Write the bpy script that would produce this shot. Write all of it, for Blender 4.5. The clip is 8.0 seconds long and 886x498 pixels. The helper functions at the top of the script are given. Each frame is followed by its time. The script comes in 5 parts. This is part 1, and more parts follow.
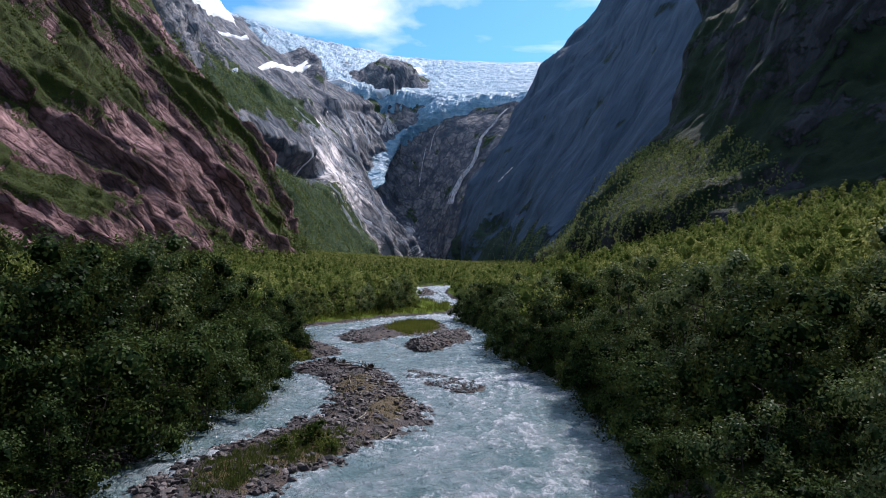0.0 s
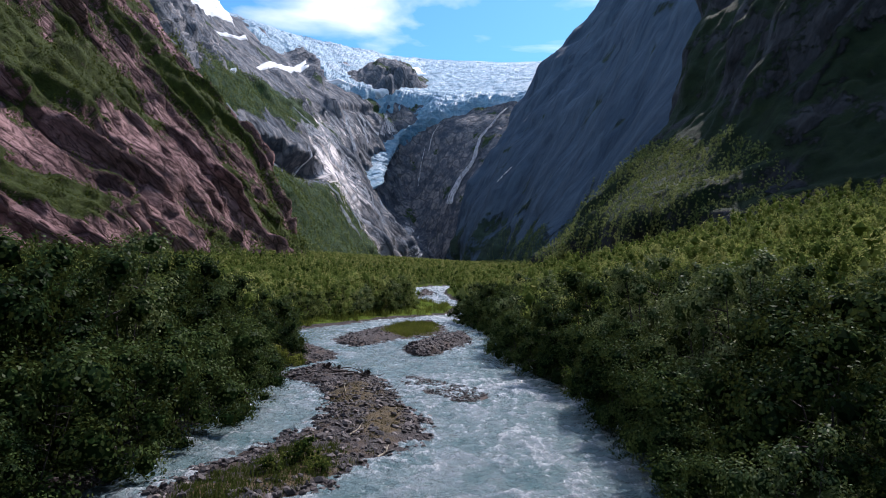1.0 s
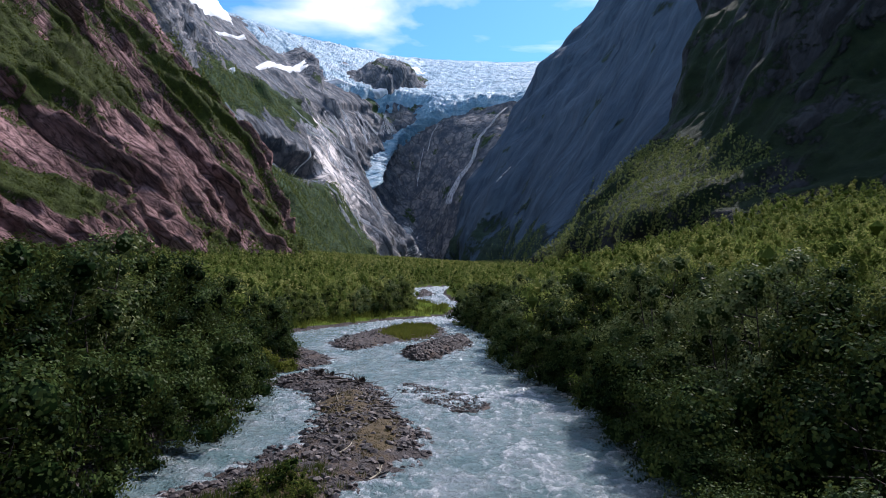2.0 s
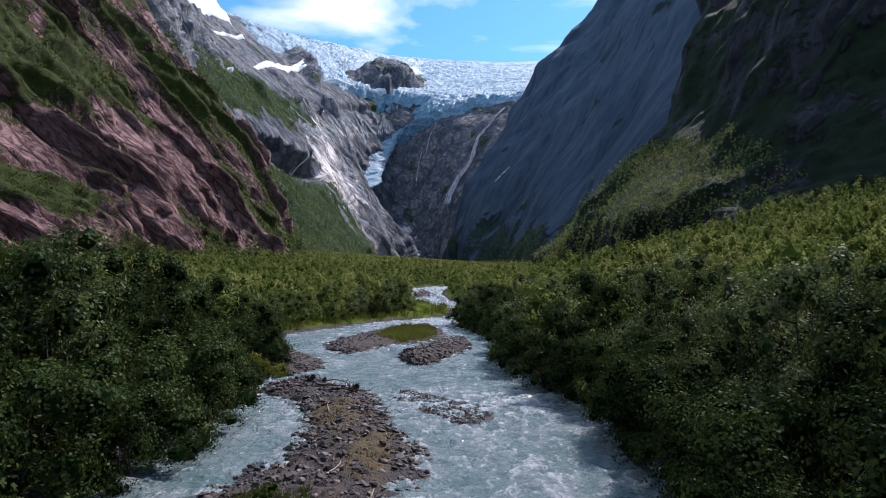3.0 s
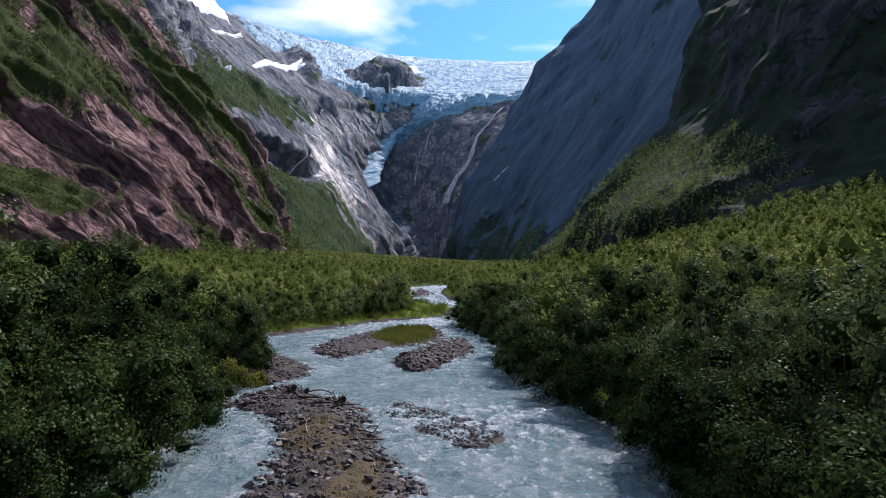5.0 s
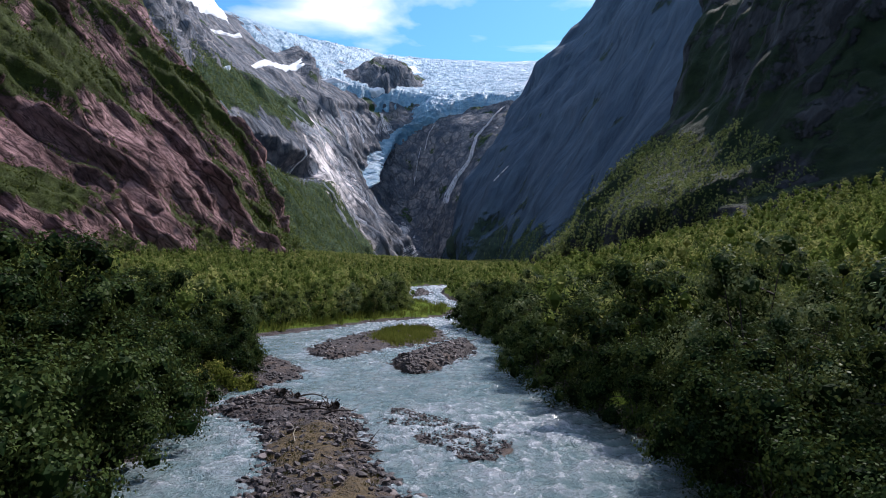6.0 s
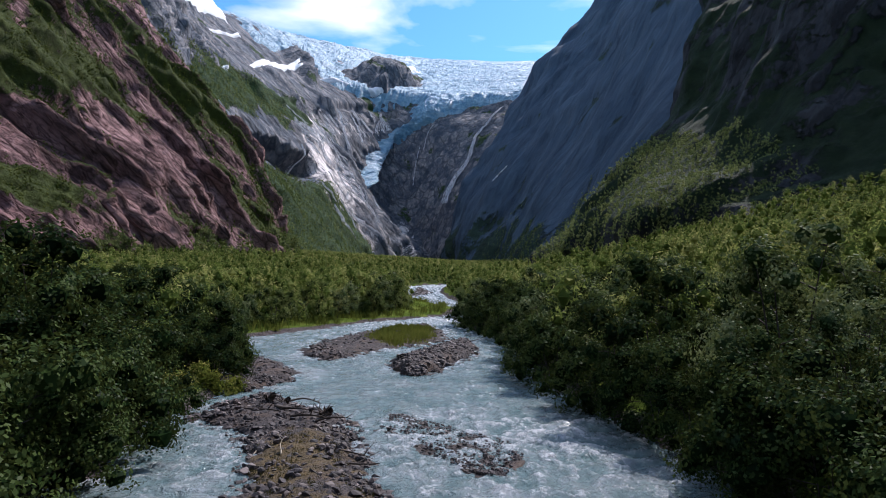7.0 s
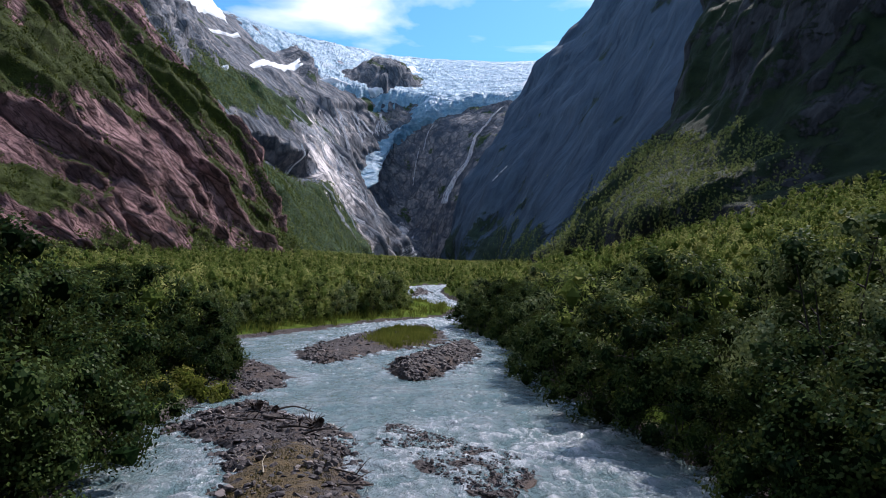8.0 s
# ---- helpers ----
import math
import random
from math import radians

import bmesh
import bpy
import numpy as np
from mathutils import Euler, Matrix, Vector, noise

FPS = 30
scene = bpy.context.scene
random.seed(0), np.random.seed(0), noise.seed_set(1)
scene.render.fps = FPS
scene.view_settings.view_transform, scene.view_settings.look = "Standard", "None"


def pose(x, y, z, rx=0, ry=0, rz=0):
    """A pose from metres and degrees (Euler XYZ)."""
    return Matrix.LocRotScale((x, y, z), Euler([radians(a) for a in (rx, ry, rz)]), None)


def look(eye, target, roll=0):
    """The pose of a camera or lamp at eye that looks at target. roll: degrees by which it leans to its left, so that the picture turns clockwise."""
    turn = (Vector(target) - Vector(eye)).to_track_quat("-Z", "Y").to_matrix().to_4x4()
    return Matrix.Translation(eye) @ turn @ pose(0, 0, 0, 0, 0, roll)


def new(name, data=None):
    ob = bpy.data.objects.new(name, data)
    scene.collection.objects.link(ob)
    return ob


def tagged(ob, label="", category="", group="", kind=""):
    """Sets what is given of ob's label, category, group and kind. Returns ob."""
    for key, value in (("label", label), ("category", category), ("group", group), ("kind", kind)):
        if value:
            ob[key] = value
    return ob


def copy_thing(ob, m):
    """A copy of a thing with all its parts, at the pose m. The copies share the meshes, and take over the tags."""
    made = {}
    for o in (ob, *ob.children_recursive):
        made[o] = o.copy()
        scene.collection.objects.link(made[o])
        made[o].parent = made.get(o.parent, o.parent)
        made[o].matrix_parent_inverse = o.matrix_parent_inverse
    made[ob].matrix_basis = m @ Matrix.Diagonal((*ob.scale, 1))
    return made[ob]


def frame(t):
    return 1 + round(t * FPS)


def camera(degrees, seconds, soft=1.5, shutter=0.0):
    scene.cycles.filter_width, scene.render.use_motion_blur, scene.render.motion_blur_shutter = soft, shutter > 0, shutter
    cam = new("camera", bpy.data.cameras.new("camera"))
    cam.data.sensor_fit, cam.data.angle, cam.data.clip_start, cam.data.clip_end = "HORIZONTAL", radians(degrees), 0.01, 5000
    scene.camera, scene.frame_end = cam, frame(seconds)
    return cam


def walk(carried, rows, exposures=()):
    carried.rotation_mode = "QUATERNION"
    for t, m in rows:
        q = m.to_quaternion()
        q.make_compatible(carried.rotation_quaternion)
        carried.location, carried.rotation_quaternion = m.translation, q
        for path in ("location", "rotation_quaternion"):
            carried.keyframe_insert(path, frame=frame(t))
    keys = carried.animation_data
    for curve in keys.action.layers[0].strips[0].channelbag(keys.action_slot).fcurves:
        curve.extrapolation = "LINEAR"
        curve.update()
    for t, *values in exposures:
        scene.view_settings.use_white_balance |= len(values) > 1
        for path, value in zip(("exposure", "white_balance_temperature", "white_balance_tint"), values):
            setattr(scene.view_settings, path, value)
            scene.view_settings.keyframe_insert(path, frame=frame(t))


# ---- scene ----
cam = camera(68.0, 8.0, 1.0)
PATH = [
    (0, (0.356, -4.176, 7.014), (0.354, -2.178, 7.103), 1.1),
    (0.5, (0.292, -3.022, 7.047), (0.29, -1.024, 7.136), 1.0),
    (1, (0.285, -1.835, 7.116), (0.286, 0.163, 7.205), 1.0),
    (1.5, (0.293, -0.576, 7.194), (0.295, 1.422, 7.283), 1.0),
    (3, (0.254, 3.427, 7.229), (0.262, 5.425, 7.318), 1.0),
    (3.5, (0.247, 4.799, 7.198), (0.256, 6.797, 7.286), 1.0),
    (4, (0.219, 6.199, 7.155), (0.229, 8.197, 7.243), 1.0),
    (4.5, (0.209, 7.618, 7.107), (0.22, 9.616, 7.194), 1.0),
    (6, (0.089, 11.896, 6.719), (0.102, 13.894, 6.808), 1.0),
    (6.5, (-0.014, 13.251, 6.597), (0.001, 15.249, 6.686), 1.0),
    (7, (-0.066, 14.538, 6.479), (-0.049, 16.536, 6.568), 1.0),
    (7.5, (-0.094, 15.809, 6.398), (-0.077, 17.807, 6.487), 1.0),
    (8, (-0.111, 17.085, 6.372), (-0.094, 19.083, 6.462), 1.0),
]
walk(cam, [(t, look(eye, target, roll)) for t, eye, target, roll in PATH], [(0, 0.52, 6150, 20), (8, 0.52, 6150, 20)])

# ---- world and sun ----
SUN_AZ, SUN_EL = 36.0, 48.0          # degrees right of the valley axis, degrees above the horizon
world = bpy.data.worlds.new("world")
scene.world = world
world.use_nodes = True
wt = world.node_tree
wt.nodes.clear()


def link(tree, a, b):
    tree.links.new(a, b)


w_out = wt.nodes.new("ShaderNodeOutputWorld")
w_bg = wt.nodes.new("ShaderNodeBackground")
w_sky = wt.nodes.new("ShaderNodeTexSky")
w_sky.sky_type = "NISHITA"
w_sky.sun_disc = False
w_sky.sun_elevation, w_sky.sun_rotation = radians(SUN_EL), radians(SUN_AZ)
w_sky.altitude, w_sky.air_density, w_sky.dust_density, w_sky.ozone_density = 100, 1.0, 0.6, 2.0
w_bg.inputs["Strength"].default_value = 0.11
w_tc = wt.nodes.new("ShaderNodeTexCoord")
w_map = wt.nodes.new("ShaderNodeMapping")
w_map.inputs["Location"].default_value = (0.46, 0.2, 0.19)
w_map.inputs["Scale"].default_value = (2.2, 2.2, 6.0)
w_noise = wt.nodes.new("ShaderNodeTexNoise")
w_noise.inputs["Scale"].default_value = 1.5
w_noise.inputs["Detail"].default_value = 9
w_noise.inputs["Roughness"].default_value = 0.47
w_noise.inputs["Distortion"].default_value = 0.35
w_ramp = wt.nodes.new("ShaderNodeMapRange")
w_ramp.inputs["From Min"].default_value = 0.475
w_ramp.inputs["From Max"].default_value = 0.66
w_mix = wt.nodes.new("ShaderNodeMix")
w_mix.data_type = "RGBA"
w_mix.inputs["B"].default_value = (10.6, 10.6, 10.4, 1)
link(wt, w_tc.outputs["Generated"], w_map.inputs["Vector"])
link(wt, w_map.outputs["Vector"], w_noise.inputs["Vector"])
link(wt, w_noise.outputs["Fac"], w_ramp.inputs["Value"])
link(wt, w_ramp.outputs["Result"], w_mix.inputs["Factor"])
w_tint = wt.nodes.new("ShaderNodeMix")
w_tint.data_type, w_tint.blend_type = "RGBA", "MULTIPLY"
w_tint.inputs["Factor"].default_value = 1.0
w_tint.inputs["B"].default_value = (0.50, 1.0, 1.12, 1)
link(wt, w_sky.outputs["Color"], w_tint.inputs["A"])
link(wt, w_tint.outputs["Result"], w_mix.inputs["A"])
link(wt, w_mix.outputs["Result"], w_bg.inputs["Color"])
link(wt, w_bg.outputs["Background"], w_out.inputs["Surface"])

sun = new("sun", bpy.data.lights.new("sun", "SUN"))
sun.data.energy, sun.data.angle, sun.data.color = 3.7, radians(0.53), (1.0, 0.94, 0.86)
_az, _el = radians(SUN_AZ), radians(SUN_EL)
SUN_DIR = Vector((math.sin(_az) * math.cos(_el), math.cos(_az) * math.cos(_el), math.sin(_el)))
sun.matrix_world = look(SUN_DIR * 900, (0, 0, 0))


# ---- materials ----
def material(name, rough=0.8, spec=0.3):
    m = bpy.data.materials.new(name)
    m.use_nodes = True
    b = m.node_tree.nodes["Principled BSDF"]
    b.inputs["Roughness"].default_value = rough
    b.inputs["Specular IOR Level"].default_value = spec
    return m, m.node_tree, b


def node(tree, kind, **values):
    n = tree.nodes.new(kind)
    for key, value in values.items():
        n.inputs[key.replace("_", " ")].default_value = value
    return n


def dip_vector(tree, along, across, la, lc):
    """Places along a rock's dip (in la metres) and across it (in lc metres)."""
    g = node(tree, "ShaderNodeNewGeometry")
    a, c = Vector(along).normalized(), Vector(across).normalized()
    out = node(tree, "ShaderNodeCombineXYZ")
    for i, (axis, size) in enumerate(((a, la), (c, lc), (a.cross(c), lc))):
        d = node(tree, "ShaderNodeVectorMath")
        d.operation = "DOT_PRODUCT"
        d.inputs[1].default_value = axis / size
        link(tree, g.outputs["Position"], d.inputs[0])
        link(tree, d.outputs["Value"], out.inputs[i])
    return out.outputs["Vector"]


def noise_on(tree, vector, scale, detail=8.0, rough=0.6, distort=0.0):
    n = node(tree, "ShaderNodeTexNoise", Scale=scale, Detail=detail, Roughness=rough, Distortion=distort)
    link(tree, vector, n.inputs["Vector"])
    return n.outputs["Fac"]


def noise_at(tree, scale, detail=6.0, rough=0.55, stretch=(1, 1, 1), turn=(0, 0, 0), distort=0.0):
    """World-space noise, in metres, optionally stretched and turned."""
    g = node(tree, "ShaderNodeNewGeometry")
    m = node(tree, "ShaderNodeMapping", Scale=stretch, Rotation=[radians(a) for a in turn])
    n = node(tree, "ShaderNodeTexNoise", Scale=scale, Detail=detail, Roughness=rough, Distortion=distort)
    link(tree, g.outputs["Position"], m.inputs["Vector"])
    link(tree, m.outputs["Vector"], n.inputs["Vector"])
    return n.outputs["Fac"]


def ramp(tree, fac, stops):
    r = node(tree, "ShaderNodeValToRGB")
    e = r.color_ramp.elements
    while len(e) < len(stops):
        e.new(0.5)
    for el, (p, c) in zip(e, stops):
        el.position, el.color = p, (*c, 1)
    link(tree, fac, r.inputs["Fac"])
    return r.outputs["Color"]


def span(tree, fac, a, b, lo=0.0, hi=1.0):
    r = node(tree, "ShaderNodeMapRange", From_Min=a, From_Max=b, To_Min=lo, To_Max=hi)
    link(tree, fac, r.inputs["Value"])
    return r.outputs["Result"]


def mixed(tree, fac, a, b, blend="MIX"):
    m = node(tree, "ShaderNodeMix")
    m.data_type, m.blend_type = "RGBA", blend
    if isinstance(fac, (int, float)):
        m.inputs["Factor"].default_value = fac
    else:
        link(tree, fac, m.inputs["Factor"])
    for slot, c in (("A", a), ("B", b)):
        if isinstance(c, tuple):
            m.inputs[slot].default_value = (*c, 1)
        else:
            link(tree, c, m.inputs[slot])
    return m.outputs["Result"]


def calc(tree, op, a, b):
    m = node(tree, "ShaderNodeMath")
    m.operation = op
    for i, v in enumerate((a, b)):
        if isinstance(v, (int, float)):
            m.inputs[i].default_value = v
        else:
            link(tree, v, m.inputs[i])
    return m.outputs["Value"]


def bumped(tree, bsdf, height, strength, distance):
    b = node(tree, "ShaderNodeBump", Strength=strength, Distance=distance)
    link(tree, height, b.inputs["Height"])
    link(tree, b.outputs["Normal"], bsdf.inputs["Normal"])


def attribute(tree, name):
    a = node(tree, "ShaderNodeAttribute")
    a.attribute_name = name
    return a.outputs["Fac"]


def facets(tree, vector, scale, tilt):
    """Flat broken faces, each tilted its own way; also the distance to their edges and a tone for each."""
    cell = node(tree, "ShaderNodeTexVoronoi", Scale=scale)
    edge = node(tree, "ShaderNodeTexVoronoi", Scale=scale)
    edge.feature = "DISTANCE_TO_EDGE"
    warp = node(tree, "ShaderNodeTexNoise", Scale=scale * 0.9, Detail=5.0, Roughness=0.6)
    link(tree, vector, warp.inputs["Vector"])
    moved = node(tree, "ShaderNodeVectorMath")
    moved.operation = "MULTIPLY_ADD"
    moved.inputs[1].default_value = (0.5 / scale,) * 3
    link(tree, warp.outputs["Color"], moved.inputs[0])
    link(tree, vector, moved.inputs[2])
    away, lean, rise = (node(tree, "ShaderNodeVectorMath") for _ in range(3))
    away.operation, lean.operation, rise.operation = "SUBTRACT", "SUBTRACT", "DOT_PRODUCT"
    for n in (cell, edge):
        link(tree, moved.outputs["Vector"], n.inputs["Vector"])
    link(tree, moved.outputs["Vector"], away.inputs[0])
    link(tree, cell.outputs["Position"], away.inputs[1])
    link(tree, cell.outputs["Color"], lean.inputs[0])
    lean.inputs[1].default_value = (0.5, 0.5, 0.5)
    link(tree, away.outputs["Vector"], rise.inputs[0])
    link(tree, lean.outputs["Vector"], rise.inputs[1])
    tone = node(tree, "ShaderNodeSeparateColor")
    link(tree, cell.outputs["Color"], tone.inputs["Color"])
    return calc(tree, "MULTIPLY", rise.outputs["Value"], tilt), edge.outputs["Distance"], tone.outputs["Red"]


def rock_material(name, dark, mid, pale, wash_col, grass, along, across, size, bump, cracks=0.5):
    """Weathered rock streaked and jointed along its dip, with grass where the mesh's veg value is high and a paler
    colour where pale is.
    """
    m, t, b = material(name, 0.85, 0.12)
    long_ = dip_vector(t, along, across, size * 4.5, size * 0.9)
    grain = dip_vector(t, along, across, size * 0.9, size * 0.22)
    chip = dip_vector(t, along, across, size * 0.5, size * 0.4)
    streak = noise_on(t, long_, 1.0, 9, 0.62, 0.25)
    fine = noise_on(t, grain, 1.0, 9, 0.66)
    chips = noise_on(t, chip, 1.0, 8, 0.7)
    slab, gap, face = facets(t, dip_vector(t, along, across, size * 2.6, size * 0.9), 1.0, 1.5)
    flake, gap2, face2 = facets(t, dip_vector(t, along, across, size * 0.9, size * 0.36), 1.0, 0.55)
    line = calc(t, "ABSOLUTE", calc(t, "SUBTRACT", noise_on(t, dip_vector(t, along, across, size * 2.6, size * 0.55), 1.0, 6, 0.55, 0.3), 0.5), 0.0)
    joint = calc(t, "MULTIPLY", span(t, line, 0.0, 0.028, 1.0, 0.0), span(t, chips, 0.38, 0.58))
    joint = calc(t, "MAXIMUM", joint, calc(t, "MULTIPLY", span(t, gap, 0.0, 0.11, 1.0, 0.0), span(t, streak, 0.38, 0.52)))
    joint = calc(t, "MAXIMUM", joint, calc(t, "MULTIPLY", span(t, gap2, 0.0, 0.11, 0.7, 0.0), span(t, chips, 0.42, 0.55)))
    tone = calc(t, "ADD", calc(t, "MULTIPLY", streak, 0.6), calc(t, "MULTIPLY", fine, 0.4))
    tone = calc(t, "ADD", tone, span(t, calc(t, "ADD", face, face2), 0.0, 2.0, -0.10, 0.10))
    col = ramp(t, tone, [(0.36, dark), (0.47, mid), (0.66, pale)])
    col = mixed(t, span(t, chips, 0.55, 0.72, 0.0, 0.55), col, dark)
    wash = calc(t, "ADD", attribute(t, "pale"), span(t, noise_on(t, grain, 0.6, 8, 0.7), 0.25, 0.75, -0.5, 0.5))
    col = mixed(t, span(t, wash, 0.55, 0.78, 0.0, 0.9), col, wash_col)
    col = mixed(t, calc(t, "MULTIPLY", joint, cracks), col, tuple(c * 0.6 for c in dark))
    tuft = noise_at(t, 3.2 / size, 8, 0.7)
    g = calc(t, "ADD", attribute(t, "veg"), span(t, tuft, 0.2, 0.8, -0.26, 0.26))
    gmask = span(t, g, 0.47, 0.56)
    gcol = ramp(t, noise_at(t, 2.0 / size, 7, 0.7), [(0.3, tuple(c * 0.5 for c in grass)), (0.52, grass), (0.75, (grass[0] * 1.7, grass[1] * 1.45, grass[2] * 1.2))])
    link(t, mixed(t, gmask, col, gcol), b.inputs["Base Color"])
    h = calc(t, "ADD", calc(t, "MULTIPLY", streak, 0.6), calc(t, "MULTIPLY", fine, 0.22))
    h = calc(t, "ADD", h, calc(t, "ADD", slab, flake))
    h = calc(t, "ADD", h, calc(t, "MULTIPLY", chips, 0.35))
    h = calc(t, "SUBTRACT", h, calc(t, "MULTIPLY", joint, cracks * 0.25))
    leafy = calc(t, "MULTIPLY", noise_at(t, 9.0 / size, 8, 0.75), 0.4)
    hm = node(t, "ShaderNodeMix")
    link(t, gmask, hm.inputs["Factor"])
    link(t, h, hm.inputs["A"])
    link(t, leafy, hm.inputs["B"])
    bumped(t, b, hm.outputs["Result"], 1.0, bump)
    return m


LEFT_ALONG, LEFT_ACROSS = (0.45, 0.66, -0.60), (-0.36, 0.76, 0.54)
HEAD_ALONG, HEAD_ACROSS = (0.40, 0.45, -0.80), (0.70, 0.40, 0.58)
RIGHT_ALONG, RIGHT_ACROSS = (-0.50, -0.10, -0.86), (0.0, 0.99, -0.11)
LEFT_ROCK = rock_material("left_cliff_rock", (0.056, 0.033, 0.036), (0.205, 0.117, 0.119), (0.39, 0.240, 0.240), (0.48, 0.312, 0.310), (0.046, 0.064, 0.014), LEFT_ALONG, LEFT_ACROSS, 9, 3.6, 0.9)
# Headwall's dark and mid tones are lifted and blued: haze in the colour.
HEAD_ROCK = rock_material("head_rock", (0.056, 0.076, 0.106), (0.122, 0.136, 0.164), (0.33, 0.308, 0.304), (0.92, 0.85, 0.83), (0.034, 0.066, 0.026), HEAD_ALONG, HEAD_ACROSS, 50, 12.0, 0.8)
# The blue of this far rock is haze put into its base colours.
RIGHT_ROCK = rock_material("right_rock_haze", (0.026, 0.047, 0.076), (0.041, 0.070, 0.110), (0.066, 0.104, 0.150), (0.16, 0.19, 0.23), (0.020, 0.042, 0.030), RIGHT_ALONG, RIGHT_ACROSS, 60, 9.0, 0.3)
# Grass colour set low here to deepen the mountainside's shade.
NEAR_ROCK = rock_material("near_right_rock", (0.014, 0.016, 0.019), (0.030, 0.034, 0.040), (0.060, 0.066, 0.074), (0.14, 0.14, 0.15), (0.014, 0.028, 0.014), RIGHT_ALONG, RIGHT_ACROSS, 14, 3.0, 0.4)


def ground_material():
    m, t, b = material("valley_ground", 0.95, 0.0)
    n = noise_at(t, 0.35, 8, 0.65)
    grass = ramp(t, n, [(0.3, (0.035, 0.055, 0.012)), (0.5, (0.085, 0.125, 0.022)), (0.72, (0.17, 0.19, 0.045))])
    # Darker undergrowth below trees, some of it their shade put into the colour.
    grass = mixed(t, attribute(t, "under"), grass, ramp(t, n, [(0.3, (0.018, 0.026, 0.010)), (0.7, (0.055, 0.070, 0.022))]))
    peb = node(t, "ShaderNodeTexVoronoi", Scale=5.0)
    g = node(t, "ShaderNodeNewGeometry")
    link(t, g.outputs["Position"], peb.inputs["Vector"])
    gravel = ramp(t, peb.outputs["Distance"], [(0.0, (0.19, 0.165, 0.16)), (0.6, (0.07, 0.06, 0.06))])
    link(t, mixed(t, span(t, attribute(t, "veg"), 0.35, 0.65), gravel, grass), b.inputs["Base Color"])
    stony = calc(t, "MULTIPLY", peb.outputs["Distance"], span(t, attribute(t, "veg"), 0.3, 0.7, 1.0, 0.0))
    bumped(t, b, calc(t, "ADD", calc(t, "ADD", n, noise_at(t, 5.0, 6, 0.7)), stony), 0.8, 0.25)
    return m


GROUND = ground_material()


def gravel_material():
    m, t, b = material("gravel", 0.8, 0.3)
    n = noise_at(t, 0.9, 6, 0.6)
    g = node(t, "ShaderNodeNewGeometry")
    tones, heights = [], []
    for scale in (9.0, 23.0):
        stone = node(t, "ShaderNodeTexVoronoi", Scale=scale)
        stone.inputs["Randomness"].default_value = 1.0
        link(t, g.outputs["Position"], stone.inputs["Vector"])
        tone = node(t, "ShaderNodeSeparateColor")
        link(t, stone.outputs["Color"], tone.inputs["Color"])
        tones.append(tone.outputs["Red"])
        heights.append(calc(t, "MULTIPLY", tone.outputs["Green"], span(t, stone.outputs["Distance"], 0.25, 0.6, 1.0, 0.0)))
    pick = span(t, noise_at(t, 4.0, 4, 0.6), 0.45, 0.55)
    tone = node(t, "ShaderNodeMix")
    link(t, pick, tone.inputs["Factor"])
    link(t, tones[0], tone.inputs["A"])
    link(t, tones[1], tone.inputs["B"])
    gravel = ramp(t, tone.outputs["Result"], [(0.0, (0.013, 0.010, 0.012)), (0.55, (0.034, 0.027, 0.027)), (0.85, (0.060, 0.047, 0.045)), (1.0, (0.13, 0.105, 0.10))])
    silt = ramp(t, n, [(0.3, (0.036, 0.024, 0.019)), (0.7, (0.082, 0.054, 0.040))])
    gravel = mixed(t, span(t, noise_at(t, 0.7, 7, 0.65), 0.48, 0.62), gravel, silt)
    moss = ramp(t, noise_at(t, 3.0, 6, 0.7), [(0.3, (0.032, 0.023, 0.010)), (0.55, (0.085, 0.056, 0.021)), (0.75, (0.135, 0.092, 0.033))])
    link(t, mixed(t, span(t, calc(t, "ADD", attribute(t, "veg"), span(t, noise_at(t, 1.4, 8, 0.75), 0.2, 0.8, -0.6, 0.6)), 0.36, 0.6), gravel, moss), b.inputs["Base Color"])
    bumped(t, b, calc(t, "ADD", calc(t, "ADD", heights[0], calc(t, "MULTIPLY", heights[1], 0.5)), n), 0.8, 0.07)
    return m


GRAVEL = gravel_material()


def stone_material():
    m, t, b = material("river_stone", 0.7, 0.4)
    info = node(t, "ShaderNodeObjectInfo")
    geo = node(t, "ShaderNodeNewGeometry")
    rnd = calc(t, "FRACT", calc(t, "ADD", info.outputs["Random"], geo.outputs["Random Per Island"]), 0.0)
    col = ramp(t, rnd, [(0.0, (0.015, 0.012, 0.014)), (0.5, (0.044, 0.033, 0.034)), (0.82, (0.088, 0.067, 0.064)), (1.0, (0.25, 0.205, 0.19))])
    n = noise_at(t, 9.0, 7, 0.65)
    link(t, mixed(t, span(t, n, 0.4, 0.7, 0.0, 0.6), col, (0.05, 0.045, 0.045)), b.inputs["Base Color"])
    bumped(t, b, n, 0.6, 0.04)
    return m


STONE = stone_material()


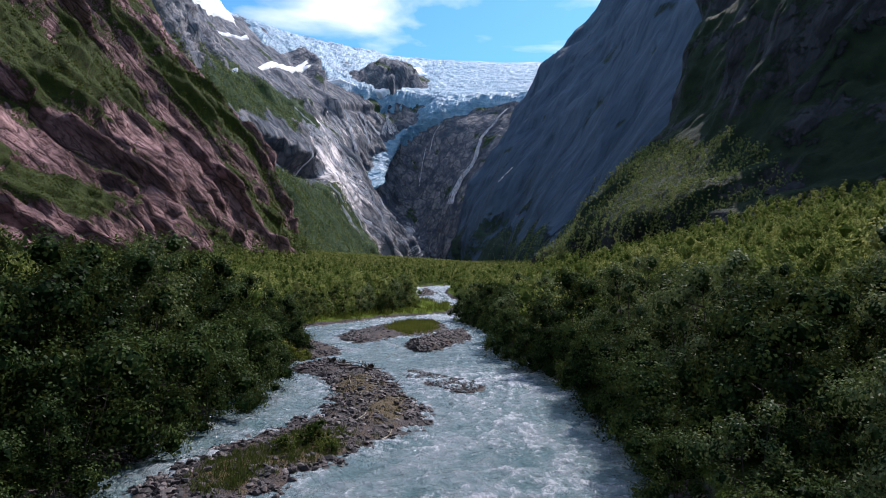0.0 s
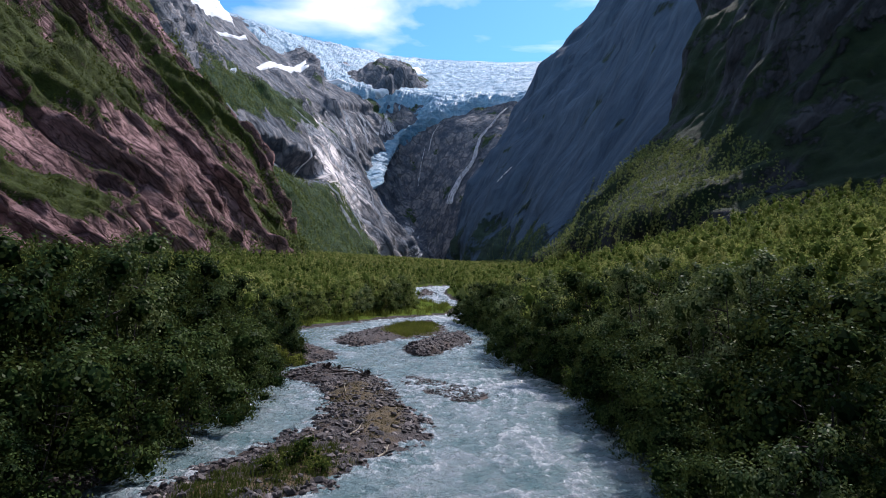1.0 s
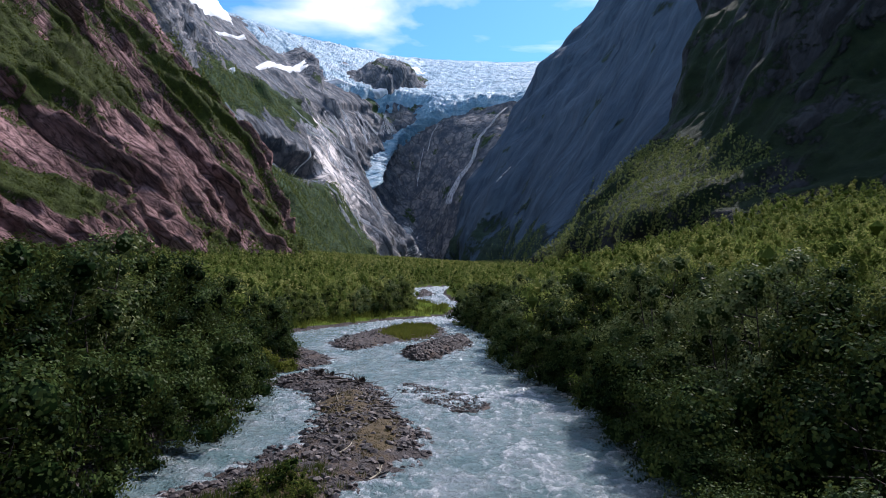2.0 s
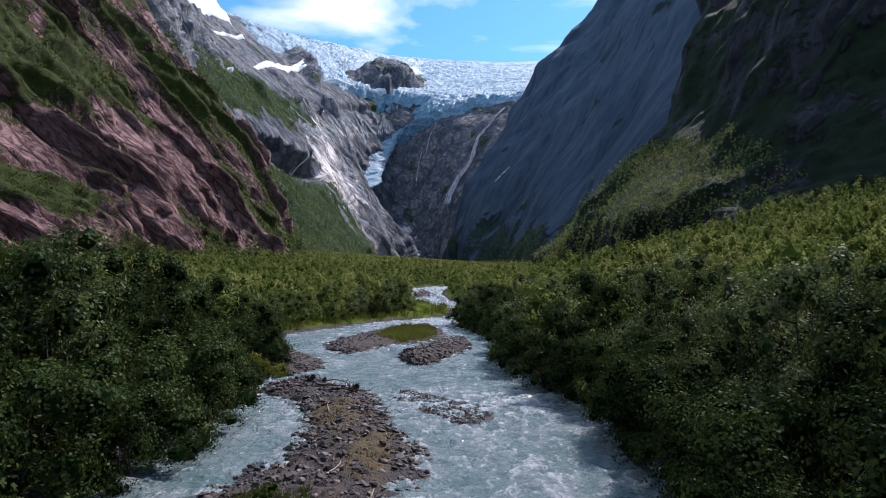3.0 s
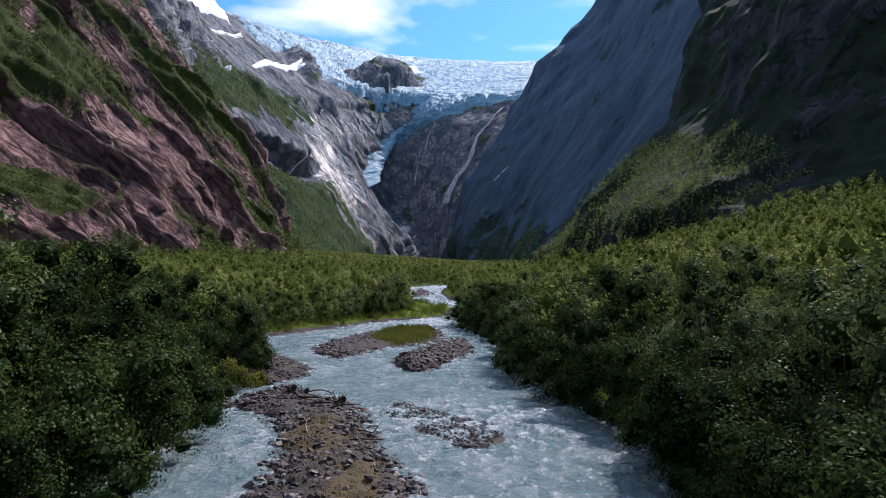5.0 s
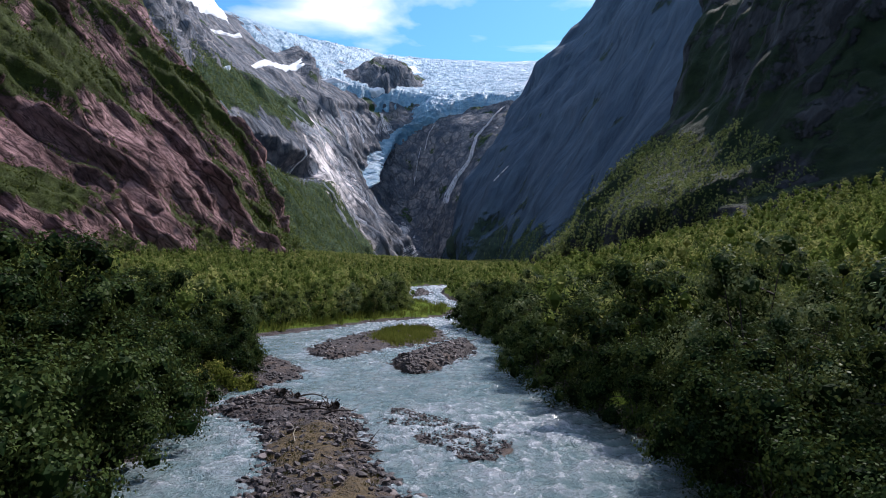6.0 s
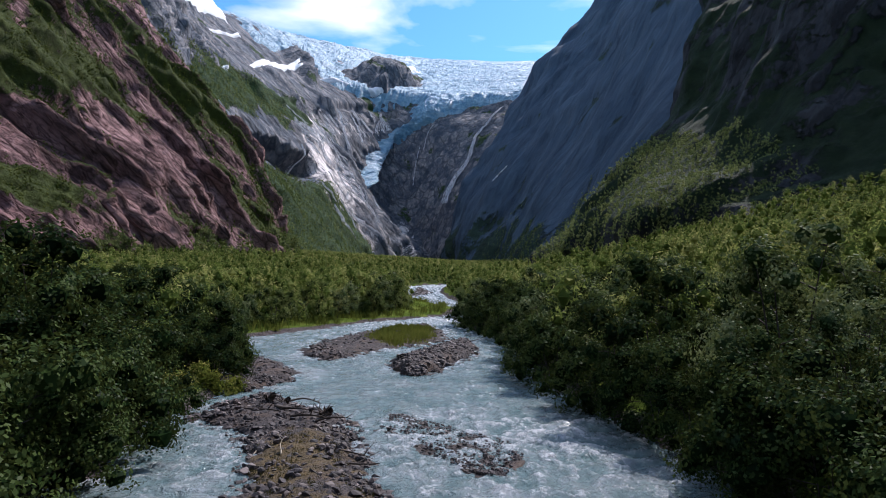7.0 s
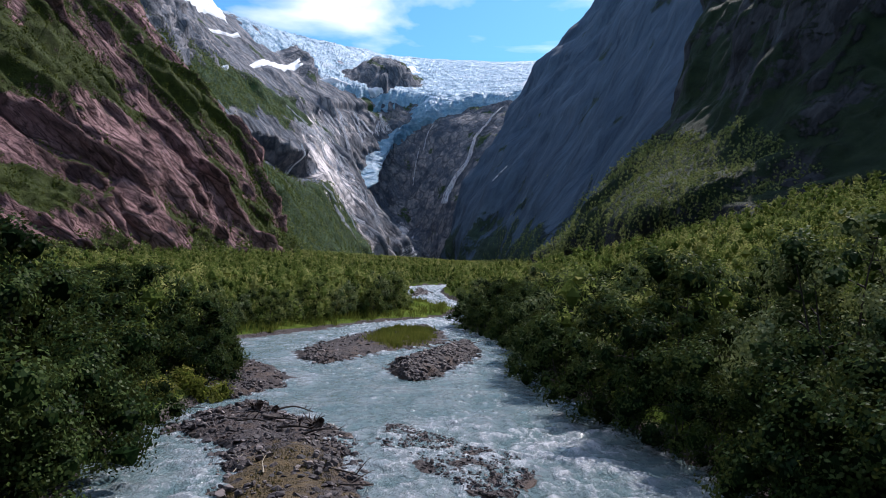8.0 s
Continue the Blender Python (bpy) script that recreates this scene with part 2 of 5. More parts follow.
def leaf_material(name, dark, mid, light, glow=0.28, spec=0.22):
    m, t, b = material(name, 0.6, spec)
    info = node(t, "ShaderNodeObjectInfo")
    geo = node(t, "ShaderNodeNewGeometry")
    rnd = calc(t, "MULTIPLY", calc(t, "ADD", geo.outputs["Random Per Island"], calc(t, "MULTIPLY", info.outputs["Random"], 0.8)), 0.555)
    stand = noise_at(t, 0.09, 4, 0.6)
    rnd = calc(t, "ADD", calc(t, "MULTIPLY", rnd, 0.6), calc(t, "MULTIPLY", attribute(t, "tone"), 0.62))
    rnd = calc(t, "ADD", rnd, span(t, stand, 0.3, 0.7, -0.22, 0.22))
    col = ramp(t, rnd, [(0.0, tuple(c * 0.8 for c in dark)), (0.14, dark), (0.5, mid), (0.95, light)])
    tr = node(t, "ShaderNodeBsdfTranslucent")
    link(t, mixed(t, 0.4, col, (0.185, 0.215, 0.055)), tr.inputs["Color"])
    # Cores, by their low tone, lose glow and gloss to read as shade.
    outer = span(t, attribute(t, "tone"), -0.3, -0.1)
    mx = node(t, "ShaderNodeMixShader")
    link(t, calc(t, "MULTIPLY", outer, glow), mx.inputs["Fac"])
    matt = node(t, "ShaderNodeBsdfDiffuse")
    link(t, col, matt.inputs["Color"])
    link(t, matt.outputs["BSDF"], mx.inputs[1])
    link(t, tr.outputs["BSDF"], mx.inputs[2])
    wax = node(t, "ShaderNodeBsdfGlossy", Roughness=0.45)
    shine = node(t, "ShaderNodeMixShader")
    link(t, calc(t, "MULTIPLY", outer, spec), shine.inputs["Fac"])
    link(t, mx.outputs["Shader"], shine.inputs[1])
    link(t, wax.outputs["BSDF"], shine.inputs[2])
    link(t, shine.outputs["Shader"], t.nodes["Material Output"].inputs["Surface"])
    t.nodes.remove(b)
    return m


# Alder leaves darkened: the left bank's shade is put into their colour.
LEAF = leaf_material("leaf_alder_shade", (0.006, 0.016, 0.005), (0.014, 0.031, 0.008), (0.050, 0.076, 0.021), 0.13, 0.006)
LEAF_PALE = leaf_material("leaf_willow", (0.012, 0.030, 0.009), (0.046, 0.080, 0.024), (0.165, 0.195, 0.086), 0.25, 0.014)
# Slope and wood leaves paler: sunlight through the crowns raised in their base colour.
LEAF_SLOPE = leaf_material("leaf_birch_sunlit", (0.018, 0.036, 0.010), (0.070, 0.105, 0.025), (0.210, 0.230, 0.085), 0.35, 0.008)
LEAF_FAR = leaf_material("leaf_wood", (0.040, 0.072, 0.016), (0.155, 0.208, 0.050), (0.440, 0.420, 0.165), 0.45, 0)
LEAF_CLIFF = leaf_material("leaf_scrub", (0.018, 0.034, 0.009), (0.052, 0.078, 0.017), (0.125, 0.140, 0.034), 0.28, 0)
GRASS = leaf_material("grass_blade", (0.07, 0.09, 0.015), (0.165, 0.175, 0.032), (0.32, 0.29, 0.10), 0.3, 0)


# Spur leaves brightened: sun on the spur is put into their colour.
LEAF_SPUR = leaf_material("leaf_spur", (0.044, 0.076, 0.030), (0.165, 0.215, 0.078), (0.380, 0.400, 0.165), 0.4, 0)
GREEN_GRASS = leaf_material("green_grass", (0.022, 0.038, 0.010), (0.060, 0.082, 0.020), (0.125, 0.135, 0.040), 0.3, 0)
DRY_GRASS = leaf_material("dry_grass", (0.040, 0.032, 0.012), (0.085, 0.060, 0.022), (0.18, 0.125, 0.05), 0.2, 0)


def bark_material():
    m, t, b = material("bark", 0.85, 0.2)
    n = noise_at(t, 6.0, 6, 0.6, (1, 1, 3))
    link(t, ramp(t, n, [(0.3, (0.022, 0.018, 0.016)), (0.6, (0.06, 0.052, 0.048)), (0.85, (0.20, 0.185, 0.17))]), b.inputs["Base Color"])
    bumped(t, b, n, 0.6, 0.03)
    return m


BARK = bark_material()


def wood_material():
    m, t, b = material("drift_wood", 0.8, 0.25)
    n = noise_at(t, 7.0, 6, 0.6)
    link(t, ramp(t, n, [(0.3, (0.025, 0.02, 0.018)), (0.75, (0.11, 0.085, 0.07))]), b.inputs["Base Color"])
    bumped(t, b, n, 0.6, 0.03)
    return m


WOOD = wood_material()


def pale_wood_material():
    m, t, b = material("bleached_wood", 0.8, 0.25)
    n = noise_at(t, 8.0, 6, 0.6)
    link(t, ramp(t, n, [(0.3, (0.22, 0.18, 0.13)), (0.7, (0.46, 0.40, 0.31))]), b.inputs["Base Color"])
    return m


PALE_WOOD = pale_wood_material()


def water_material():
    m, t, b = material("glacial_water", 0.16, 0.5)
    b.inputs["IOR"].default_value = 1.333
    foam = attribute(t, "foam")
    streak = noise_at(t, 1.5, 9, 0.66, (1.2, 0.6, 1.0), (0, 0, 0), 1.0)
    specks = noise_at(t, 4.6, 8, 0.70, (1.2, 0.6, 1), (0, 0, 0), 0.8)
    f = calc(t, "ADD", foam, span(t, streak, 0.25, 0.75, -0.4, 0.4))
    f = calc(t, "ADD", f, span(t, specks, 0.3, 0.7, -0.28, 0.28))
    fm = span(t, f, 0.32, 1.05)
    veil = noise_at(t, 0.42, 8, 0.66, (1.0, 0.8, 1.0), (0, 0, 0), 0.8)
    milky = calc(t, "ADD", span(t, veil, 0.3, 0.7, 0.0, 0.75), calc(t, "MULTIPLY", foam, 0.55))
    body = ramp(t, milky, [(0.12, (0.092, 0.160, 0.168)), (0.5, (0.155, 0.215, 0.226)), (0.95, (0.30, 0.33, 0.355))])
    link(t, mixed(t, fm, body, (0.60, 0.61, 0.65)), b.inputs["Base Color"])
    link(t, span(t, fm, 0.0, 1.0, 0.14, 0.6), b.inputs["Roughness"])
    rip = noise_at(t, 3.4, 9, 0.66, (1, 0.6, 1), (0, 0, 0), 0.7)
    swell = noise_at(t, 1.1, 5, 0.6, (0.8, 1, 1), (0, 0, 0), 0.6)
    bumped(t, b, calc(t, "ADD", calc(t, "ADD", rip, calc(t, "MULTIPLY", specks, 0.4)), calc(t, "MULTIPLY", swell, 1.6)), 1.0, 0.2)
    return m


WATER = water_material()


def ice_material():
    m, t, b = material("glacier_ice", 0.5, 0.4)
    crev = noise_at(t, 1 / 55, 9, 0.7, (1, 1.5, 2.2), (0, 0, 0), 0.7)
    big = noise_at(t, 1 / 330, 5, 0.6)
    col = ramp(t, crev, [(0.32, (0.08, 0.22, 0.36)), (0.50, (0.18, 0.35, 0.48)), (0.72, (0.42, 0.55, 0.65))])
    col = mixed(t, span(t, big, 0.54, 0.7, 0.0, 0.3), col, (0.78, 0.82, 0.85))
    dirt = noise_at(t, 1 / 120, 8, 0.7)
    col = mixed(t, span(t, dirt, 0.6, 0.75, 0.0, 0.5), col, (0.28, 0.27, 0.28))
    link(t, col, b.inputs["Base Color"])
    bumped(t, b, crev, 1.0, 14.0)
    return m


ICE = ice_material()


def plain_noise_material(name, a, c, size, rough=0.6):
    m, t, b = material(name, rough, 0.3)
    n = noise_at(t, 1 / size, 7, 0.65)
    link(t, ramp(t, n, [(0.3, a), (0.7, c)]), b.inputs["Base Color"])
    bumped(t, b, n, 0.5, size * 0.2)
    return m


SNOW = plain_noise_material("old_snow", (0.72, 0.75, 0.80), (0.88, 0.89, 0.90), 25)


def falls_material():
    """White falling water, torn into a veil that the rock shows through."""
    m, t, b = material("falling_water", 0.6, 0.2)
    n = noise_at(t, 1 / 9, 7, 0.65, (1, 1, 0.25))
    link(t, ramp(t, n, [(0.3, (0.62, 0.63, 0.68)), (0.7, (0.90, 0.90, 0.92))]), b.inputs["Base Color"])
    link(t, span(t, noise_at(t, 1 / 7, 6, 0.7, (1, 1, 0.2)), 0.36, 0.6, 0.15, 0.95), b.inputs["Alpha"])
    return m


FALLS = falls_material()


# ---- mesh helpers ----
def mesh_of(name, verts, faces, mat, smooth=False, **values):
    """A mesh from numpy vertices and faces of one size, with point values for the materials."""
    verts, faces = np.asarray(verts, np.float32), np.asarray(faces, np.int32)
    me = bpy.data.meshes.new(name)
    me.vertices.add(len(verts))
    me.vertices.foreach_set("co", verts.ravel())
    k = faces.shape[1]
    me.loops.add(faces.size)
    me.loops.foreach_set("vertex_index", faces.ravel())
    me.polygons.add(len(faces))
    me.polygons.foreach_set("loop_start", np.arange(0, faces.size, k, dtype=np.int32))
    me.polygons.foreach_set("loop_total", np.full(len(faces), k, np.int32))
    me.polygons.foreach_set("use_smooth", np.full(len(faces), smooth, bool))
    for key, val in values.items():
        me.attributes.new(key, "FLOAT", "POINT").data.foreach_set("value", np.asarray(val, np.float32))
    me.materials.append(mat)
    me.update(calc_edges=True)
    return me


def child(name, me, parent, label="", kind=""):
    ob = new(name, me)
    ob.parent = parent
    return tagged(ob, label, kind=kind)


def grid_faces(nv, nu):
    i = np.arange(nv * nu).reshape(nv, nu)
    return np.stack([i[:-1, :-1], i[:-1, 1:], i[1:, 1:], i[1:, :-1]], -1).reshape(-1, 4)


def spline(points, n):
    """n points along a Catmull-Rom curve through rows of points (first axis)."""
    p = np.asarray(points, float)
    p = np.concatenate([2 * p[:1] - p[1:2], p, 2 * p[-1:] - p[-2:-1]])
    s = np.linspace(0, len(p) - 3 - 1e-9, n)
    i = s.astype(int)
    f = (s - i).reshape(-1, *([1] * (p.ndim - 1)))
    a, b, c, d = p[i], p[i + 1], p[i + 2], p[i + 3]
    return 0.5 * (2 * b + (c - a) * f + (2 * a - 5 * b + 4 * c - d) * f**2 + (3 * b - a - 3 * c + d) * f**3)


def hashed(i, seed=0):
    """A number from 0 to 1 for rows of whole places."""
    a = (i[..., 0].astype(np.int64) * 73856093) ^ (i[..., 1].astype(np.int64) * 19349663) ^ (i[..., 2].astype(np.int64) * 83492791) ^ (seed * 2654435761)
    a = (a ^ (a >> 13)) * 1274126177 & 0xFFFFFFFF
    a = (a ^ (a >> 15)) * 2246822519 & 0xFFFFFFFF
    return ((a ^ (a >> 16)) & 0xFFFFFF) / 16777216.0


def lattice(p):
    """Smooth gradient noise at rows of places, about -1 to 1."""
    p = np.asarray(p, float)
    base = np.floor(p).astype(np.int64)
    f = p - base
    w = f * f * f * (f * (f * 6 - 15) + 10)
    out = np.zeros(len(p))
    for dx in (0, 1):
        for dy in (0, 1):
            for dz in (0, 1):
                c = base + [dx, dy, dz]
                a, z = hashed(c) * 2 * np.pi, hashed(c, 5) * 2 - 1
                r = np.sqrt(1 - z * z)
                d = f - [dx, dy, dz]
                g = r * np.cos(a) * d[:, 0] + r * np.sin(a) * d[:, 1] + z * d[:, 2]
                k = (w[:, 0] if dx else 1 - w[:, 0]) * (w[:, 1] if dy else 1 - w[:, 1]) * (w[:, 2] if dz else 1 - w[:, 2])
                out += g * k
    return out * 1.55


def fbm(p, octaves=5, gain=0.5):
    """Fractal noise at rows of places, about -1 to 1."""
    out, amp, p = 0.0, 1.0, np.asarray(p, float)
    for k in range(octaves):
        out = out + amp * lattice(p + 17.3 * k)
        p, amp = p * 2.0, amp * gain
    return out


def ridged(p, octaves=5):
    """Noise with sharp crests, about 0 to 2."""
    out, amp, weight, p = 0.0, 1.0, 1.0, np.asarray(p, float)
    for k in range(octaves):
        sig = (1 - np.abs(lattice(p + 11.7 * k))) ** 2 * weight
        weight = np.clip(sig * 2, 0, 1)
        out = out + sig * amp
        p, amp = p * 2.1, amp * 0.53
    return out


def smooth(x, a, b):
    s = np.clip((np.asarray(x, float) - a) / (b - a), 0, 1)
    return s * s * (3 - 2 * s)


def loft(rails, nu, nv):
    """A smooth sheet through rails of places, as (nv, nu, 3), with its normals."""
    g = spline(np.stack([spline(r, nu) for r in np.asarray(rails, float)]), nv)
    du, dv = np.gradient(g, axis=1), np.gradient(g, axis=0)
    n = np.cross(du, dv)
    n /= np.linalg.norm(n, axis=-1, keepdims=True) + 1e-9
    return g, n


def leaf_quads(centres, size, rng, outward=None, stretch=1.5):
    """A leaf-shaped quad at each place; outward: the way that its face tends to."""
    n = len(centres)
    face = rng.normal(size=(n, 3))
    face /= np.linalg.norm(face, axis=1, keepdims=True)
    if outward is not None:
        face = face * 0.45 + outward / (np.linalg.norm(outward, axis=1, keepdims=True) + 1e-6)
        face /= np.linalg.norm(face, axis=1, keepdims=True) + 1e-6
    a = np.cross(face, rng.normal(size=(n, 3)))
    a /= np.linalg.norm(a, axis=1, keepdims=True) + 1e-9
    b = np.cross(face, a)
    s = (size * rng.uniform(0.7, 1.3, n))[:, None]
    a, b = a * s * 0.5 * stretch, b * s * 0.5
    v = np.stack([centres - a, centres + b - a * 0.1, centres + a, centres - b - a * 0.1], 1).reshape(-1, 3)
    return v, np.arange(4 * n).reshape(n, 4)


def tube(points, radii, sides=6):
    """A tapered tube along places; vertices and quads."""
    p, r = np.asarray(points, float), np.asarray(radii, float)
    d = np.gradient(p, axis=0)
    d /= np.linalg.norm(d, axis=1, keepdims=True) + 1e-9
    ref = np.where(np.abs(d[:, 2:3]) > 0.9, [[1.0, 0, 0]], [[0, 0, 1.0]])
    a = np.cross(d, ref)
    a /= np.linalg.norm(a, axis=1, keepdims=True) + 1e-9
    b = np.cross(d, a)
    t = np.linspace(0, 2 * np.pi, sides, endpoint=False)
    ring = p[:, None] + r[:, None, None] * (np.cos(t)[None, :, None] * a[:, None] + np.sin(t)[None, :, None] * b[:, None])
    f = []
    for i in range(len(p) - 1):
        for j in range(sides):
            k = (j + 1) % sides
            f.append((i * sides + j, i * sides + k, (i + 1) * sides + k, (i + 1) * sides + j))
    return ring.reshape(-1, 3), np.array(f)


def joined(pieces):
    v, f, n = [], [], 0
    for a, b in pieces:
        v.append(a)
        f.append(b + n)
        n += len(a)
    return np.concatenate(v), np.concatenate(f)


# ---- the valley's plan ----
BANK_Y = [-60, 17, 26, 36, 43, 50, 57, 66, 80, 88, 95, 108, 117, 126, 140, 155, 166, 200, 230, 245, 265, 300, 500]
BANK_LEFT = [-11.6, -11.1, -11.0, -11.2, -12.0, -12.2, -13, -17, -20.5, -17.5, -14, -10, -4, 2, 4, -3, -10, -12, -10, -4, 12, 30, 60]
BANK_RIGHT = [7.8, 7.8, 9.2, 9.7, 9.0, 7.4, 6.8, 7.3, 7.4, 6.6, 4.8, 3.0, 8, 15, 16, 9, 3, 1, 2, 6, 20, 38, 68]
_yy = np.linspace(-60, 500, 1121)
_k = np.ones(9) / 9
_left = np.convolve(np.pad(np.interp(_yy, BANK_Y, BANK_LEFT), 4, "edge"), _k, "valid")
_right = np.convolve(np.pad(np.interp(_yy, BANK_Y, BANK_RIGHT), 4, "edge"), _k, "valid")


def bank_left(y):
    return np.interp(y, _yy, _left) + 0.5 * np.sin(np.asarray(y) * 0.9) * np.sin(np.asarray(y) * 0.37 + 1)


def bank_right(y):
    return np.interp(y, _yy, _right) + 0.5 * np.sin(np.asarray(y) * 0.8 + 2) * np.sin(np.asarray(y) * 0.33)


def floor_height(y):
    """The river's fall: level by the bars, then rising up the valley."""
    return 0.030 * np.maximum(np.asarray(y, float) - 115, 0) * smooth(y, 100, 150)


def ground_height(x, y):
    x, y = np.asarray(x, float), np.asarray(y, float)
    base = floor_height(y)
    dl, dr = bank_left(y) - x, x - bank_right(y)
    left = 0.5 * smooth(dl, 0, 1.5) + 0.03 * np.maximum(dl, 0) + 0.02 * np.maximum(dl - 40, 0)
    q = np.clip(dr, 0, 95)
    fade = 1 - 0.62 * smooth(y, 150, 330)
    right = 0.6 * smooth(dr, 0, 1.5) + (0.165 * q + 0.00118 * q * q + 0.1 * np.maximum(dr - 95, 0)) * fade
    inside = -0.9 * smooth(np.minimum(-dl, -dr), 0, 1.6)
    return base + np.where(dl > 0, left, np.where(dr > 0, right, inside))


def build_ground():
    xs = np.concatenate([-np.geomspace(2200, 26, 70), np.arange(-25, 22, 0.55), np.geomspace(22.5, 2200, 80)])
    ys = np.concatenate([-np.geomspace(1500, 31, 22), np.arange(-30, 135, 0.7), np.geomspace(136, 4300, 130)])
    X, Y = np.meshgrid(xs, ys)
    x, y = X.ravel(), Y.ravel()
    z = ground_height(x, y)
    rough = fbm(np.stack([x * 0.12, y * 0.12, 0 * x], 1), 4)
    out = np.maximum(bank_left(y) - x, x - bank_right(y))
    z = z + rough * np.clip(out * 0.12, 0, 1.2)
    veg = smooth(out + rough * 0.8, 0.2, 1.6)
    v = np.stack([x, y, z], 1)
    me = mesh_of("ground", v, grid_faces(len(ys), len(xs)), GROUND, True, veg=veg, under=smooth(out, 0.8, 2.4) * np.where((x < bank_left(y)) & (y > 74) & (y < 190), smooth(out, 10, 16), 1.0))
    tagged(new("ground", me), "grassy valley floor with gravel river banks", "ground", kind="structure")


build_ground()


# ---- gravel bars: spine places x, half widths and height along y ----
BARS = {
    "main": ([8, 14, 19, 22, 25, 28, 32, 36, 41, 44, 47, 49.5], [-8.2, -7.6, -6.9, -5.9, -4.5, -3.4, -3.0, -4.2, -5.4, -7.2, -8.6, -8.9], [0.6, 1.6, 2.2, 2.6, 2.7, 2.8, 2.3, 1.85, 2.1, 3.2, 2.3, 0.3], 0.32),
    "mid": ([36.6, 39, 41, 43, 45.8], [1.9, 1.5, 0.7, -0.7, -1.8], [0.3, 1.35, 1.8, 1.4, 0.3], 0.012),
    "pile": ([58.2, 61, 65, 70, 75, 79.5], [-1.4, -1.3, -1.0, 0.6, 2.0, 3.0], [0.4, 1.8, 2.3, 2.3, 1.7, 0.3], 0.78),
    "island": ([65.5, 70, 75, 82, 90, 97, 103], [-8.6, -8.9, -7.6, -4.9, -4.0, -3.0, -1.5], [0.4, 2.4, 3.8, 5.5, 4.6, 3.0, 0.4], 0.42),
    "upper": ([176, 186, 196, 208, 222], [-6.6, -5.2, -4.2, -4.6, -5.4], [0.4, 1.6, 2.4, 1.4, 0.4], 0.15),
    "shore": ([51.5, 55, 58, 62, 67], [-10.9, -10.7, -11.4, -13.2, -16.0], [0.4, 1.5, 2.3, 2.3, 1.4], 0.40),
}


def bar_height(name, x, y):
    ky, kx, kw, top = BARS[name]
    x, y = np.asarray(x, float), np.asarray(y, float)
    c, w = np.interp(y, ky, kx), np.maximum(np.interp(y, ky, kw), 0.05)
    w = w * (1 + 0.13 * np.sin(y * 2.1 + x) + 0.10 * np.sin(y * 4.7 + 1.3 * x + 2))
    w = np.where((y < ky[0]) | (y > ky[-1]), 0.05, w)
    d = np.abs(x - c) / w
    h = top * (1 - d**2.2).clip(-1.2, 1) + 0.02
    ends = np.minimum(y - ky[0], ky[-1] - y)
    return np.minimum(h, 0.05 + 0.45 * ends)


def any_bar(x, y):
    return np.max([bar_height(k, x, y) for k in BARS], axis=0)


# ---- river ----
def build_water():
    ys = np.concatenate([np.arange(-30, 8, 1.0), np.arange(8, 50, 0.12), np.arange(50, 75, 0.17), np.arange(75, 130, 0.3), np.arange(130, 330, 1.0)])
    nu = 150
    u = np.linspace(0, 1, nu)
    L, R = bank_left(ys) - 1.0, bank_right(ys) + 1.0
    X = L[:, None] + (R - L)[:, None] * u[None]
    Y = np.repeat(ys[:, None], nu, 1)
    x, y = X.ravel(), Y.ravel()
    big = fbm(np.stack([x * 0.30, y * 0.20, 0 * x], 1), 3)
    small = fbm(np.stack([x * 0.8 + 0.4 * big, y * 1.1, 0 * x + 5], 1), 4)
    chop = ridged(np.stack([x * 0.95 + 0.5 * big, y * 0.75 + 0.3 * small, 0 * x + 9], 1), 4) - 1.1
    shoal = smooth(any_bar(x, y), -0.5, 0.0)
    right_run = np.exp(-(((x - 3.5) / 4.5) ** 2)) * (1 - smooth(y, 42, 56))
    left_run = np.exp(-(((x + 9.5) / 2.2) ** 2)) * (1 - smooth(y, 44, 50))
    rapid = 0.32 + 0.40 * right_run + 0.12 * left_run + 0.35 * shoal + 0.7 * smooth(y, 78, 112) + 0.5 * smooth(y, 140, 165) + 0.35 * np.clip(big * 1.5, -0.5, 1)
    pool = np.exp(-(((x + 3) / 5) ** 2 + ((y - 53) / 7) ** 2))
    rapid = np.clip(rapid, 0.1, 1.3) * (1 - 0.6 * pool) * 0.85
    z = floor_height(y) + (0.05 * big + 0.09 * small + 0.10 * chop) * (0.4 + rapid)
    foam = 0.10 + 0.26 * rapid + 0.36 * np.clip(chop * 0.8 + small * 0.5, -0.8, 1.1) * (0.25 + rapid)
    v = np.stack([x, y, z], 1)
    me = mesh_of("water", v, grid_faces(len(ys), nu), WATER, True, foam=foam)
    tagged(new("water", me), "milky turquoise glacial river with white rapids", "river", kind="structure")


build_water()


# ---- stones ----
def stone_mesh(seed):
    """An angular, worn boulder about one metre across."""
    rng = np.random.default_rng(seed)
    bm = bmesh.new()
    p = rng.normal(size=(15, 3))
    p /= np.linalg.norm(p, axis=1, keepdims=True)
    p *= rng.uniform(0.85, 1.1, (15, 1)) * np.array([0.56, 0.45, 0.33])
    for q in p:
        bm.verts.new(q)
    hull = bmesh.ops.convex_hull(bm, input=bm.verts)
    bmesh.ops.delete(bm, geom=[g for g in hull["geom_interior"] if isinstance(g, bmesh.types.BMVert)], context="VERTS")
    bmesh.ops.triangulate(bm, faces=bm.faces)
    me = bpy.data.meshes.new("stone")
    bm.to_mesh(me)
    bm.free()
    me.materials.append(STONE)
    return me


STONES = [stone_mesh(s) for s in range(8)]
STONE_DATA = []
